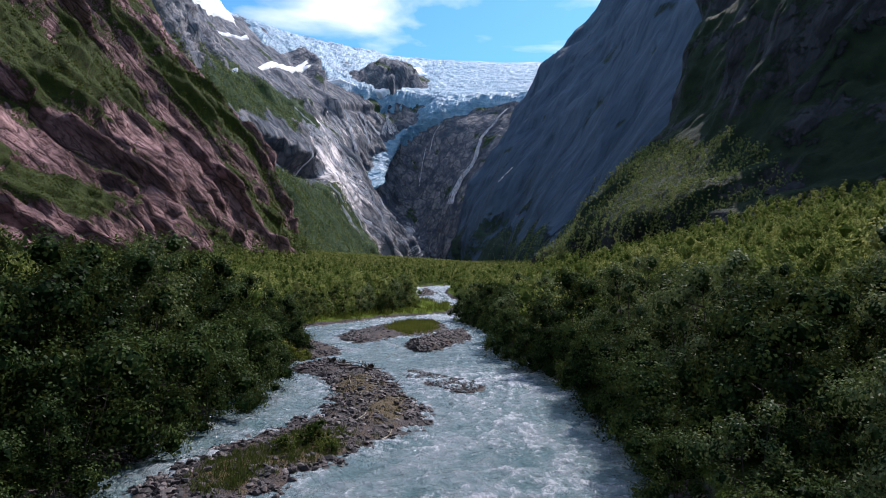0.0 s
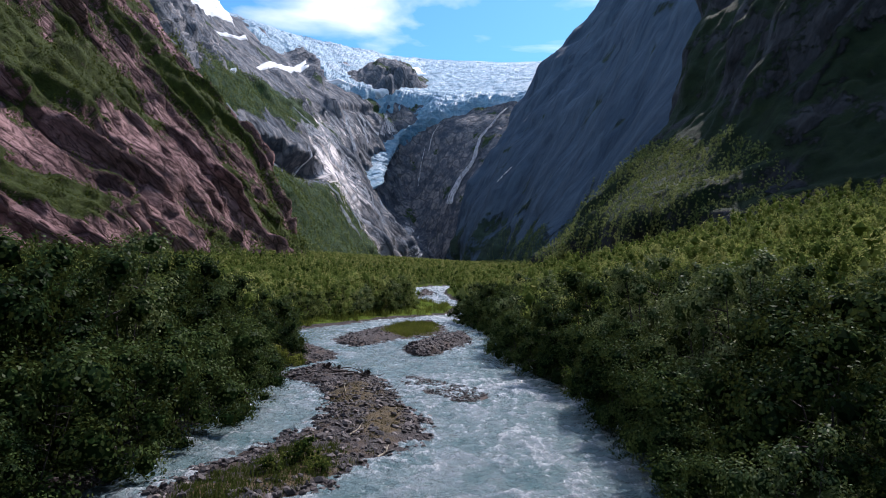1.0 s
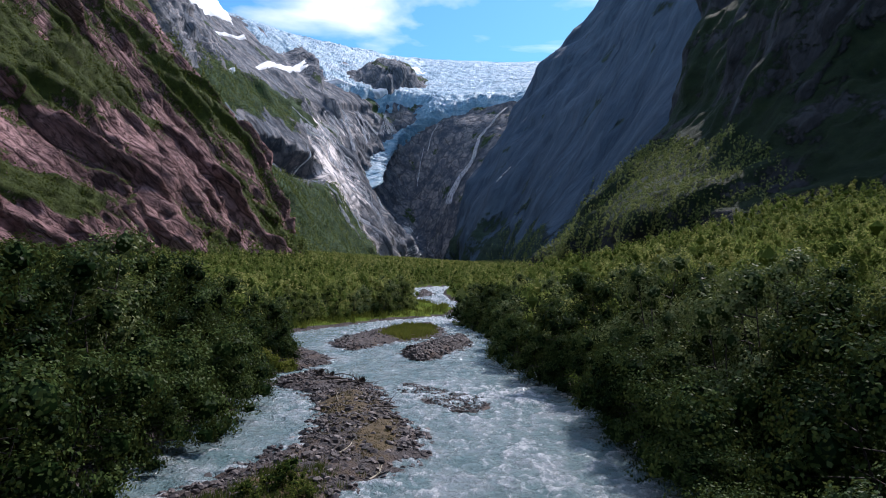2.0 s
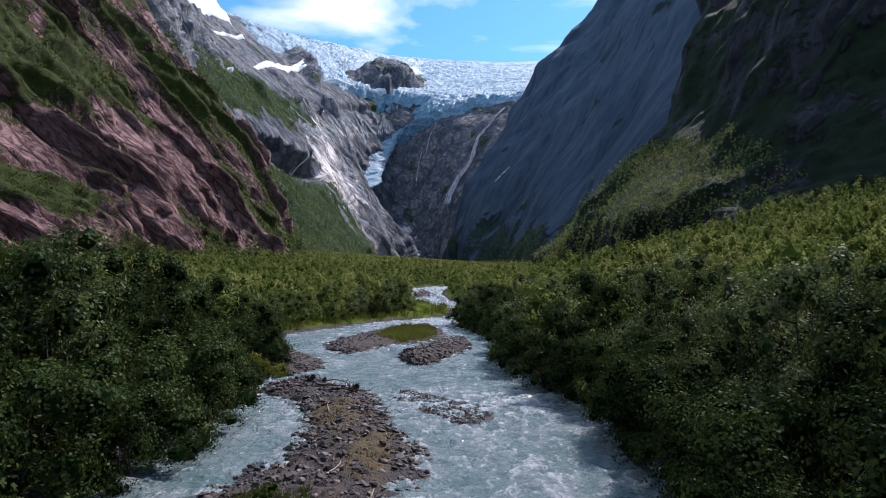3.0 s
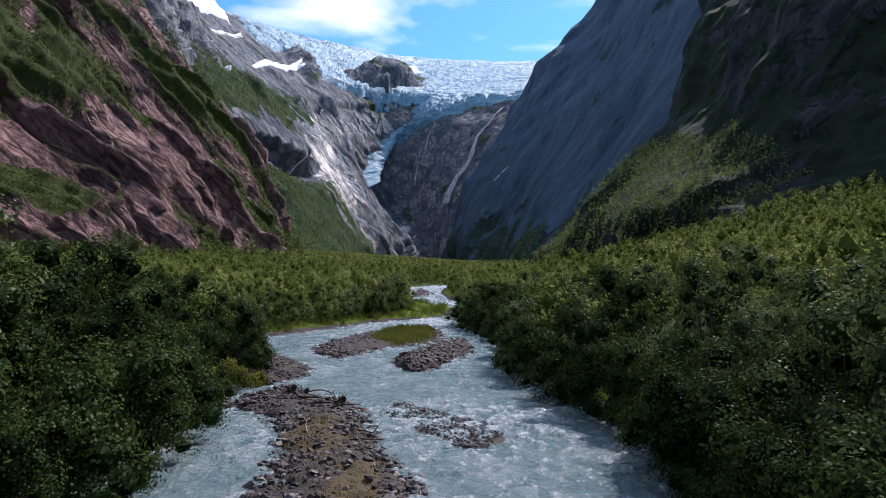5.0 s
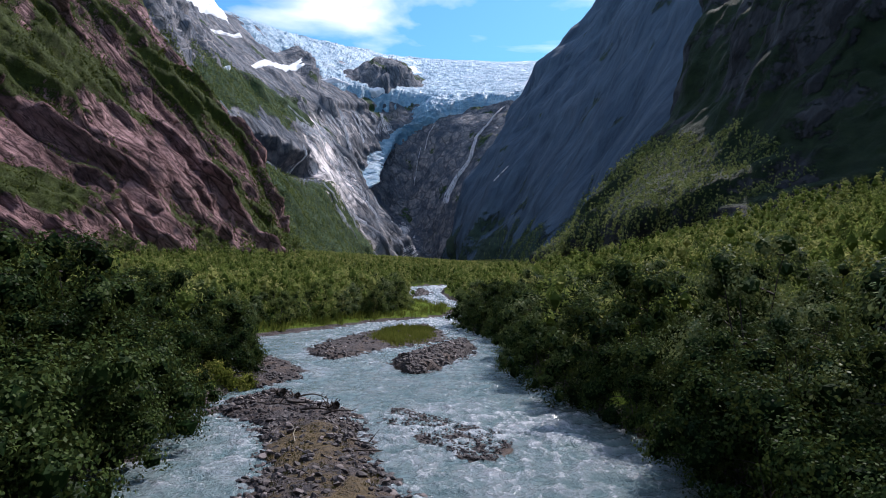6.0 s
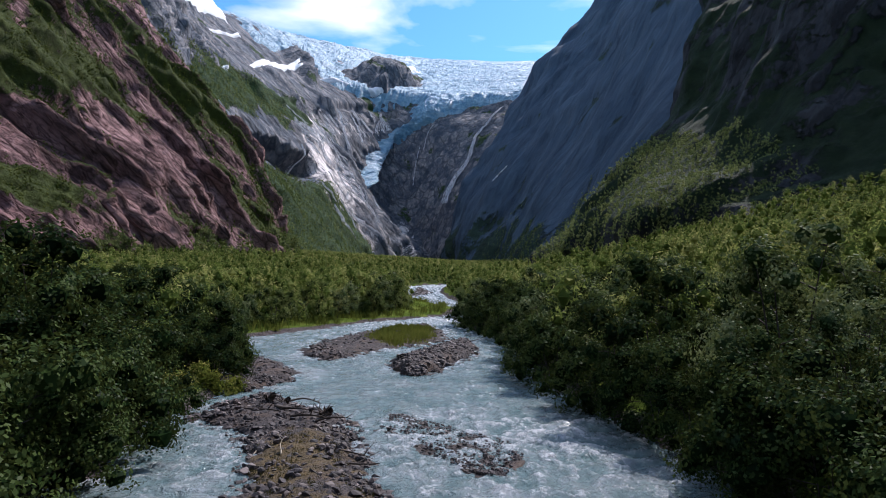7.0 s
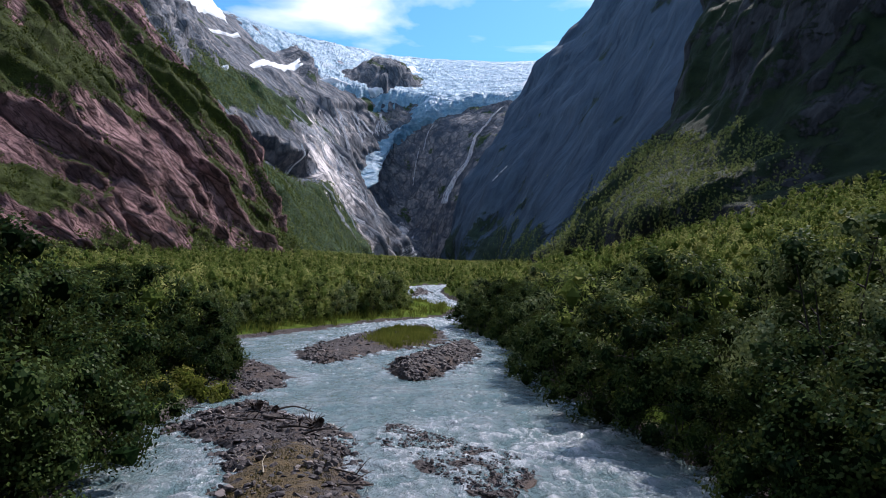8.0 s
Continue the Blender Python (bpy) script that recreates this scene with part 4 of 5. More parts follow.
def build_glacier():
    nu, nv = 420, 300
    g, n = loft(head_sheet(), nu, nv)
    u = np.repeat(np.linspace(0, 1, nu)[None], nv, 0).ravel()
    v = np.repeat(np.linspace(-1, 6, nv)[:, None], nu, 1).ravel()
    p, n = g.reshape(-1, 3), n.reshape(-1, 3)
    edge = np.interp(u, [0, 0.2, 0.30, 0.325, 0.36, 0.40, 0.43, 0.445, 0.48, 0.53, 0.6, 0.7, 0.77, 0.8, 0.87, 0.95, 1.0], [6.5, 5.2, 4.7, 4.1, 3.95, 4.05, 4.2, 3.55, 3.35, 3.18, 3.08, 3.14, 2.95, 2.93, 3.16, 3.02, 3.0])
    edge = edge + 0.05 * fbm(np.stack([u * 45, 0 * u, 0 * u + 2], 1), 4)
    field = np.clip((v - edge) / 0.14, -1.6, 1)
    mid = np.interp(v, [1.05, 1.4, 2.0, 2.5, 3.0], [0.470, 0.535, 0.655, 0.73, 0.755])
    wide = np.interp(v, [1.05, 1.4, 2.0, 2.5, 3.0], [0.010, 0.022, 0.040, 0.030, 0.045])
    tongue = np.clip(1.3 - np.abs(u - mid) / wide, -1.6, 1) * np.where(v < 3.2, 1, 0) - 2.5 * smooth(1.14 - v, 0, 0.12)
    cover_ = np.maximum(field, np.where(v < 3.2, tongue, -1.6))
    cover_ = cover_ - 2.6 * nunatak(u, v)
    q = np.stack([p[:, 0] / 75, p[:, 1] / 45, p[:, 2] / 45], 1)
    calm = 1 - 0.6 * smooth(u, 0.6, 0.78) * smooth(v, 3.1, 3.6)
    q2 = np.stack([p[:, 0] / 40, p[:, 1] / 30, p[:, 2] / 30], 1)
    broken = 16 * (ridged(q2, 4) - 1.2) * (1 - smooth(v, 2.9, 3.2)) + calm * 12 * fbm(p / 150.0, 5) + calm * 9 * (ridged(q, 5) - 1.2)
    thick = 46 - 30 * smooth(v, 3.25, 3.7)
    p = p + n * (thick * cover_ - 6 + broken)[:, None]
    keep = (cover_ > -1.2).reshape(nv, nu)
    f = grid_faces(nv, nu)
    f = f[keep.ravel()[f].all(1)]
    used = np.unique(f)
    back = np.zeros(len(p), int)
    back[used] = np.arange(len(used))
    return tagged(new("glacier", mesh_of("glacier", p[used], back[f], ICE, False)), "blue-white crevassed glacier with an icefall tongue", "glacier", kind="structure")


build_glacier()


def on_sheet(p, n, grid, u, v, rails):
    """The place and normal of a mountain's surface at u and v."""
    nv, nu = grid
    a, b = u * (nu - 1), (v + 1) / (rails + 1) * (nv - 1)
    i, j = min(int(a), nu - 2), min(int(b), nv - 2)
    a, b = a - i, b - j
    P, N = p.reshape(nv, nu, 3), n.reshape(nv, nu, 3)
    w = ((1 - a) * (1 - b), a * (1 - b), (1 - a) * b, a * b)
    k = ((j, i), (j, i + 1), (j + 1, i), (j + 1, i + 1))
    return sum(c * P[q] for c, q in zip(w, k)), sum(c * N[q] for c, q in zip(w, k))


def waterfall(ob, p, n, grid, path, width, lift, seed, rails=6, name="waterfall", label="white waterfall down the rock", mat=None):
    """Falling water: strands that follow the rock face from u, v to u, v, widening downwards."""
    rng = np.random.default_rng(seed)
    steps = 26 * (len(path) - 1)
    line = spline(np.array(path), steps)
    pieces = []
    for k in range(13):
        pts, nor = [], []
        off = rng.normal() * 0.5
        wob = np.cumsum(rng.normal(size=steps)) * 0.07
        for s, (u, v) in enumerate(line):
            q, m = on_sheet(p, n, grid, float(np.clip(u, 0, 0.999)), float(v), rails)
            pts.append(q)
            nor.append(m)
        pts, nor = np.array(pts), np.array(nor)
        face, hung = nor.mean(0), pts.copy()
        face /= np.linalg.norm(face)
        for _ in range(60):
            hung[1:-1] = (hung[:-2] + hung[1:-1] + hung[2:]) / 3
        out = np.maximum((pts - hung) @ face, 0)
        for _ in range(4):
            out[1:-1] = np.maximum(out[1:-1], (out[:-2] + out[1:-1] + out[2:]) / 3)
        pts, nor = hung + face * out[:, None], np.repeat(face[None], steps, 0)
        d = np.gradient(pts, axis=0)
        side = np.cross(d, nor)
        side /= np.linalg.norm(side, axis=1, keepdims=True) + 1e-9
        t = np.linspace(0, 1, steps)
        w = (width[0] + (width[1] - width[0]) * t) * rng.uniform(0.03, 0.11) * np.clip(0.55 + 0.9 * lattice(np.stack([t * 14 + 7 * k, 0 * t, 0 * t + seed], 1)), 0.0, 1.3)
        c = pts + nor * lift + side * ((off + wob) * (width[0] + (width[1] - width[0]) * t))[:, None]
        v = np.stack([c - side * w[:, None], c + nor * lift * 0.5, c + side * w[:, None]], 1).reshape(-1, 3)
        i = np.arange(steps * 3).reshape(steps, 3)
        f = np.concatenate([np.stack([i[:-1, j], i[:-1, j + 1], i[1:, j + 1], i[1:, j]], 1) for j in (0, 1)])
        pieces.append((v, f))
    child(name, mesh_of(name, *joined(pieces), mat or FALLS), ob, label)


HEAD_FALLS = [
    ([(0.600, 2.95), (0.604, 2.72), (0.603, 2.55)], (8, 14)),
    ([(0.603, 2.58), (0.588, 2.35), (0.580, 2.10)], (6, 9)),
    ([(0.603, 2.58), (0.618, 2.35), (0.626, 2.15)], (8, 16)),
    ([(0.603, 2.58), (0.604, 2.35), (0.602, 2.10)], (4, 22)),
    ([(0.765, 2.35), (0.752, 2.0), (0.748, 1.7)], (1.2, 2.2)),
    ([(0.735, 1.75), (0.732, 1.4), (0.730, 1.15)], (1.2, 2.5)),
    ([(0.287, 2.93), (0.305, 2.42), (0.310, 2.14)], (3, 6)),
    ([(0.125, 2.47), (0.139, 2.18), (0.153, 1.94)], (4, 7)),
    ([(0.325, 0.95), (0.337, 0.62), (0.346, 0.33)], (5, 8)),
    ([(0.450, 2.70), (0.462, 2.2), (0.470, 1.8)], (5, 9)),
    ([(0.500, 2.80), (0.515, 2.3), (0.520, 1.9)], (4, 8)),
    ([(0.480, 0.95), (0.500, 0.45), (0.520, 0.12), (0.475, 0.0)], (16, 30)),
]
_rng = random.Random(5)
for _k in range(44):
    _u, _v = _rng.uniform(0.27, 0.41), _rng.uniform(0.8, 2.6)
    _d = _rng.uniform(0.18, 0.42)
    HEAD_FALLS.append(([(_u, _v), (_u + _d * 0.025, _v - _d * 0.5), (_u + _d * 0.06, _v - _d)], (_rng.uniform(2, 6), _rng.uniform(4, 11))))
for _k in range(14):
    _u, _v = _rng.uniform(0.41, 0.57), _rng.uniform(2.5, 2.95)
    _d = _rng.uniform(0.2, 0.6)
    HEAD_FALLS.append(([(_u, _v), (_u + _d * 0.02, _v - _d * 0.5), (_u + _d * 0.05, _v - _d)], (_rng.uniform(2, 4), _rng.uniform(5, 11))))
for _k, (_path, _w) in enumerate(HEAD_FALLS):
    waterfall(HEADWALL, head_p, head_n, head_grid, _path, (_w[0] * 0.9, _w[1] * 0.9), 5.0, 80 + _k)
waterfall(HEADWALL, head_p, head_n, head_grid, [(0.95, 3.0), (0.92, 2.4), (0.897, 1.93), (0.90, 1.54), (0.875, 1.18), (0.85, 0.82)], (4, 13), 9.0, 99)
waterfall(FARR, farr_p, farr_n, farr_grid, [(0.350, 1.56), (0.345, 1.46), (0.340, 1.36)], (2.5, 4), 4.0, 98)


def snow_patch(u0, u1, v0, v1, thick, seed):
    """A ragged sheet of old snow on the headwall."""
    nu, nv = 50, 24
    rng = np.random.default_rng(seed)
    pts = []
    for b in np.linspace(0, 1, nv):
        for a in np.linspace(0, 1, nu):
            vv = v0[0] + (v0[1] - v0[0]) * a + (v1[0] + (v1[1] - v1[0]) * a - v0[0] - (v0[1] - v0[0]) * a) * b
            q, m = on_sheet(head_p, head_n, head_grid, u0 + (u1 - u0) * a, vv, 6)
            e = min(a, 1 - a) * 5, min(b, 1 - b) * 3
            r = noise.fractal(Vector((a * 5 + seed, b * 3, 0)), 1.0, 2.0, 4)
            pts.append(q + m * (thick * (min(1, *e) - 0.45 + 0.5 * r)))
    child("snow_patch", mesh_of("snow_patch", pts, grid_faces(nv, nu), SNOW, True), HEADWALL, "patch of old white snow")


snow_patch(0.16, 0.285, (4.45, 4.22), (5.1, 4.75), 22, 3)
snow_patch(0.268, 0.40, (3.42, 3.60), (3.56, 3.74), 11, 8)
snow_patch(0.185, 0.197, (3.10, 3.10), (3.19, 3.19), 8, 11)
snow_patch(0.575, 0.69, (3.95, 3.98), (4.6, 4.3), 22, 14)
snow_patch(0.43, 0.60, (3.5, 3.15), (3.62, 3.26), 30, 15)
snow_patch(0.22, 0.29, (4.02, 3.95), (4.1, 4.03), 9, 16)


# ---- trees ----
def ball(level):
    """A round-cornered lump: unit vertices and triangles."""
    bm = bmesh.new()
    bmesh.ops.create_icosphere(bm, subdivisions=level, radius=1.0)
    v, f = np.array([q.co for q in bm.verts]), np.array([[q.index for q in w.verts] for w in bm.faces])
    bm.free()
    return v, f


OCTA = np.array([(1, 0, 0), (-1, 0, 0), (0, 1, 0), (0, -1, 0), (0, 0, 1), (0, 0, -1)], float)
BALLS = {0: (OCTA, np.array([(0, 2, 4), (2, 1, 4), (1, 3, 4), (3, 0, 4), (2, 0, 5), (1, 2, 5), (3, 1, 5), (0, 3, 5)])), 1: ball(1), 2: ball(2)}


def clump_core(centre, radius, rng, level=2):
    """The dense inside of a clump of foliage: an uneven lump that crowns colour as shade."""
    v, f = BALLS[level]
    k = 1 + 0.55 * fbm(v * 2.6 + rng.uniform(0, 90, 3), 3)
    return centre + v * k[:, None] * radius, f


def tree_mesh(seed, height, spread, leaves, leaf, stems=3, level=2):
    """A several-stemmed alder or birch: stems with limbs, and a crown of leaves in uneven clumps.
    Returns the wood and the leaves as vertices and faces, standing at the origin."""
    rng = np.random.default_rng(seed)
    wood, tips = [], []
    for k in range(stems):
        a = 2 * math.pi * k / stems + rng.uniform(-0.6, 0.6)
        lean = spread * rng.uniform(0.25, 0.5)
        h = height * rng.uniform(0.68, 0.96)
        t = np.linspace(0, 1, 7)
        path = np.stack([math.cos(a) * lean * t**1.4 + 0.1 * np.sin(5 * t + k), math.sin(a) * lean * t**1.4 + 0.1 * np.cos(4 * t + k), h * t - 0.25 * (1 - t)], 1)
        stem = [tube(path, 0.055 * (1 - 0.85 * t) * height / 6, 5)]
        for j in range(6):
            s = (j + rng.uniform(0.2, 1.0)) / 6.2
            at = spline(path, 60)[int(s * 59)]
            b = rng.uniform(0, 2 * math.pi)
            reach = spread * rng.uniform(0.40, 0.85) * (1.15 - 0.75 * s)
            end = at + [math.cos(b) * reach, math.sin(b) * reach, reach * rng.uniform(0.0, 0.5)]
            mid = (at + end) / 2 + rng.normal(size=3) * 0.08
            stem.append(tube([at, mid, end], np.array([0.03, 0.018, 0.006]) * height / 6, 4))
            tips.append(end)
        tips.append(path[-1])
        wood.append(joined(stem))
    tips = np.array(tips)
    reach = spread * rng.uniform(0.20, 0.38, len(tips))
    per = reach**2 / (reach**2).sum() * leaves
    pts, outs, sizes, tones, cores, dark = [], [], [], [], [], []
    for c, r, n in zip(tips, reach, per.astype(int)):
        d = rng.normal(size=(n, 3))
        d[:, 2] += 0.25
        d /= np.linalg.norm(d, axis=1, keepdims=True)
        # sprays of leaves: a few shoots that stand out of the clump, and the leafy skin between them
        lobes = rng.normal(size=(9, 3)) + [0, 0, 0.5]
        lobes /= np.linalg.norm(lobes, axis=1, keepdims=True)
        pull = lobes[rng.integers(0, 9, n)]
        shoot = rng.uniform(size=n) < 0.5
        d = np.where(shoot[:, None], pull * 1.8 + d * 0.55, d)
        d /= np.linalg.norm(d, axis=1, keepdims=True)
        rad = r * np.where(shoot, rng.uniform(0.6, 1.45, n), rng.uniform(0.42, 1.0, n))
        q = c + d * rad[:, None] * [1, 1, 0.85]
        pts.append(q)
        outs.append(d + 0.35 * (q - [0, 0, height * 0.45]) / spread + rng.normal(size=(n, 3)) * 0.35)
        sizes.append(np.full(n, leaf))
        young = rng.uniform(0.1, 1.0)
        tones.append(np.clip(young + rng.normal(size=n) * 0.2, 0, 1.3))
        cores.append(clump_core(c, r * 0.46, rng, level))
        # Lowest tone on the cores: shade inside the crown put into colour.
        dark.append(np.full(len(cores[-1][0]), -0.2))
    pts, outs, sizes = np.concatenate(pts), np.concatenate(outs), np.concatenate(sizes)
    pts[:, 2] = np.maximum(pts[:, 2], rng.uniform(0.05, 0.5, len(pts)))
    v, f = leaf_quads(pts, sizes, rng, outs)
    f = np.concatenate([f[:, [0, 1, 2]], f[:, [0, 2, 3]]]) if leaf < 0.15 else f[:, :3]
    tones = np.repeat(np.concatenate(tones), 4)
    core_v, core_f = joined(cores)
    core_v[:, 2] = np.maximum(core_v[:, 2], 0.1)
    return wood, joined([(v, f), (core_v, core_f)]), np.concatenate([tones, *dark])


def tree_kind(seed, height, spread, leaves, leaf, mat, label, category="tree"):
    w, l, tones = tree_mesh(seed, height, spread, leaves, leaf, 3, 1)
    ob = tagged(new("tree"), label, category, "trees along the river")
    for stem in w:
        child("trunk", mesh_of("trunk", *stem, BARK, True), ob)
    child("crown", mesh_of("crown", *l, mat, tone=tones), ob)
    return ob


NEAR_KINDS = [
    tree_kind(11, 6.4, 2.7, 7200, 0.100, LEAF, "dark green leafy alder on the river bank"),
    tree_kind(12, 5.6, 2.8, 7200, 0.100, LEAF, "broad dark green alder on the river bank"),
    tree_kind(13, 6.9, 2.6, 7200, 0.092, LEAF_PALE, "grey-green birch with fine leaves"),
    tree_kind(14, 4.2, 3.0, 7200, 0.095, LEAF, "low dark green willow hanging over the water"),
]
MID_KINDS = [
    tree_kind(21, 6.2, 2.6, 3200, 0.195, LEAF, "leafy green alder in the riverside wood"),
    tree_kind(22, 5.2, 2.8, 3200, 0.195, LEAF, "round green alder in the riverside wood"),
    tree_kind(23, 6.8, 2.5, 3200, 0.195, LEAF_PALE, "grey-green birch in the riverside wood"),
]
SLOPE_KINDS = [
    tree_kind(24, 5.8, 2.6, 3200, 0.190, LEAF_SLOPE, "light green birch on the valley slope"),
    tree_kind(25, 5.0, 2.8, 3200, 0.190, LEAF_SLOPE, "yellow-green round birch on the valley slope"),
    tree_kind(26, 6.2, 2.4, 3200, 0.185, LEAF_PALE, "grey-green willow on the valley slope"),
]
first_used = set()


def plant(kinds, k, x, y, s, a):
    z = float(ground_height(x, y)) - 0.05
    m = Matrix.LocRotScale((x, y, z), Euler((0, 0, a)), None)
    ob = kinds[k]
    if ob.name in first_used:
        ob = copy_thing(ob, m)
    else:
        first_used.add(ob.name)
        ob.matrix_basis = m
    ob.scale = (s, s, s)
    return ob


def build_bank_trees():
    rng = np.random.default_rng(31)
    spots = []

    def offer(x, y, gap):
        for px, py in spots:
            if (px - x) ** 2 + (py - y) ** 2 < gap * gap:
                return False
        spots.append((x, y))
        return True

    for side in (-1, 1):
        for row in range(12):
            y = 4.0
            while y < 114:
                d = (0.0 if row == 0 else 0.4) + 2.6 * row + rng.uniform(-0.4, 0.6)
                x = float(bank_left(y)) - d if side < 0 else float(bank_right(y)) + d
                dist = math.hypot(x, y - 12)
                seen = y > 1.35 * abs(x) - 9
                bare_tip = side < 0 and row < 2 and 46.5 < y < 53.5
                if not (side < 0 and y > 74) and not bare_tip and seen and (dist < 40 or row < 5) and not (side < 0 and row > 6) and offer(x, y, 2.5):
                    s = rng.uniform(0.62, 1.28) * (0.85 if row == 0 else 1.0)
                    if side > 0:
                        s *= 0.95 - 0.022 * row
                    a = rng.uniform(0, 6.28)
                    if side > 0 and row > 3 and rng.uniform() < 0.25 + 0.09 * row:
                        plant(SLOPE_KINDS, int(rng.integers(3)), x, y, s, a)
                    elif dist < 33:
                        # Left bank mostly gets the shade-dark kinds, the right more of the pale.
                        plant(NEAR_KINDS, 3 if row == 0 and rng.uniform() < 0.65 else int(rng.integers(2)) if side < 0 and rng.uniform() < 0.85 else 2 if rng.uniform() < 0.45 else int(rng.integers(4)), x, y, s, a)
                    else:
                        plant(MID_KINDS, int(rng.integers(2 if side < 0 else 3)), x, y, s, a)
                y += 2.5 + 0.1 * row + rng.uniform(0, 0.9)
    # the far bank behind the meadow
    for row in range(2):
        y = 78.0
        while y < 150:
            d = 3.0 + 8 * float(smooth(y, 95, 150) * (1 - smooth(y, 165, 190))) + 3.2 * row + rng.uniform(-0.8, 1.2)
            x = float(bank_left(y)) - d
            if offer(x, y, 2.4):
                plant(SLOPE_KINDS, int(rng.integers(3)), x, y, rng.uniform(0.5, 1.05), rng.uniform(0, 6.28))
            y += 2.8 + rng.uniform(0, 2.0)
    return spots


BANK_SPOTS = build_bank_trees()


def clump_tree(rng, leaves, lumps, level):
    """A unit-size tree, one metre high: a crown of uneven clumps, each a dense core with leaf places round it."""
    tips = rng.normal(size=(lumps, 3)) * [0.20, 0.20, 0.20] + [0, 0, 0.52]
    tips[:, 2] = np.linspace(0.16, 0.86, lumps) + rng.normal(size=lumps) * 0.03
    tips[:, :2] *= (1.25 - 0.95 * np.abs(tips[:, 2:] - 0.42) * 1.6).clip(0.25)
    r = rng.uniform(0.15, 0.23, lumps) * (5 / lumps) ** 0.3
    which = rng.integers(0, lumps, leaves)
    d = rng.normal(size=(leaves, 3)) + [0, 0, 0.35]
    d /= np.linalg.norm(d, axis=1, keepdims=True)
    q = tips[which] + d * r[which][:, None] * rng.uniform(0.6, 1.4, (leaves, 1))
    return q, d + 0.6 * (q - [0, 0, 0.42]), joined([clump_core(c, a * 0.66, rng, level) for c, a in zip(tips, r)])


def build_wood(spots, heights, leaves, leaf, mat, label, seed, parent=None, lumps=5, level=1):
    """One joined wood of many trees at the given places."""
    rng = np.random.default_rng(seed)
    kinds = [clump_tree(rng, leaves, lumps, level) for _ in range(12)]
    pts, outs, size, tone, cores, dark = [], [], [], [], [], []
    for (x, y, z), h in zip(spots, heights):
        m = turn_z(rng.uniform(0, 6.28)).T
        k, o, (cv, cf) = kinds[rng.integers(12)]
        wide = (h * 0.62 + 0.8) * rng.uniform(0.85, 1.25)
        form = np.array([wide, wide, h])
        outs.append(o @ m)
        pts.append((k @ m) * form + [x, y, z])
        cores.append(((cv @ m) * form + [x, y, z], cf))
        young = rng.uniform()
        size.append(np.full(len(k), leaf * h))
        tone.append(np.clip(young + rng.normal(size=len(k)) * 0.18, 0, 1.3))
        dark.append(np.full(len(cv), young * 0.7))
    v, f = leaf_quads(np.concatenate(pts), np.concatenate(size) * 1.2, rng, np.concatenate(outs), 1.35)
    v, f = v.reshape(-1, 4, 3)[:, :3].reshape(-1, 3), np.arange(3 * len(f)).reshape(-1, 3)
    v, f = joined([(v, f), joined(cores)])
    me = mesh_of("wood", v, f, mat, tone=np.concatenate([np.repeat(np.concatenate(tone), 3), *dark]))
    if parent:
        return child("shrubs", me, parent, label, "stuff")
    return tagged(new("wood", me), label, "woodland", kind="stuff")


def scatter(n, x0, x1, y0, y1, gap, seed, keep):
    """Places on the ground at least a gap apart where keep says so."""
    rng = np.random.default_rng(seed)
    cell, out = {}, []
    for x, y in rng.uniform((x0, y0), (x1, y1), (n, 2)):
        key = (int(x // gap), int(y // gap))
        if key in cell or not keep(x, y):
            continue
        cell[key] = 1
        out.append((x, y))
    return out


TAKEN = set((int(x // 2.2), int(y // 2.2)) for x, y in BANK_SPOTS)


def in_wood(x, y):
    out = max(float(bank_left(y)) - x, x - float(bank_right(y)))
    if out < 2.2 or (int(x // 2.2), int(y // 2.2)) in TAKEN:
        return False
    if y > 74 and x < bank_left(y) and bank_left(y) - x < 2.5 + 7 * smooth(y, 95, 150) * (1 - smooth(y, 165, 190)):
        return False
    return True


def grounded(spots):
    a = np.array(spots)
    return np.stack([a[:, 0], a[:, 1], ground_height(a[:, 0], a[:, 1])], 1)


def stand_heights(spots, low, high, seed):
    """Tree heights in uneven stands."""
    rng = np.random.default_rng(seed)
    a = np.array(spots)
    n = fbm(np.stack([a[:, 0] / 11, a[:, 1] / 11, 0 * a[:, 0] + seed], 1), 3)
    return np.clip((low + high) / 2 + (high - low) * (0.42 * n + rng.normal(size=len(a)) * 0.26), low, high)


_near = scatter(9000, -70, 75, 8, 150, 3.6, 41, lambda x, y: in_wood(x, y) and y > abs(x) * 1.3 - 8 and math.hypot(x, y - 12) > 38)
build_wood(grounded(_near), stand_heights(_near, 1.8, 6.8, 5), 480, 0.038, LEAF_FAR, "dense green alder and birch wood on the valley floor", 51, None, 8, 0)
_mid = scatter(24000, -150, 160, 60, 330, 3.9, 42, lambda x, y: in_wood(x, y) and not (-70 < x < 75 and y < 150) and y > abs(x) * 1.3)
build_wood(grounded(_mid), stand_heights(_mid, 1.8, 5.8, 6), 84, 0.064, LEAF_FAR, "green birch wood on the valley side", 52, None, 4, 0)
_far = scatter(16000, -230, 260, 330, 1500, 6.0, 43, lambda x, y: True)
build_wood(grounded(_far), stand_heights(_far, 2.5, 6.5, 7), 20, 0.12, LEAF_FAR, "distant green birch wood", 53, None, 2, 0)


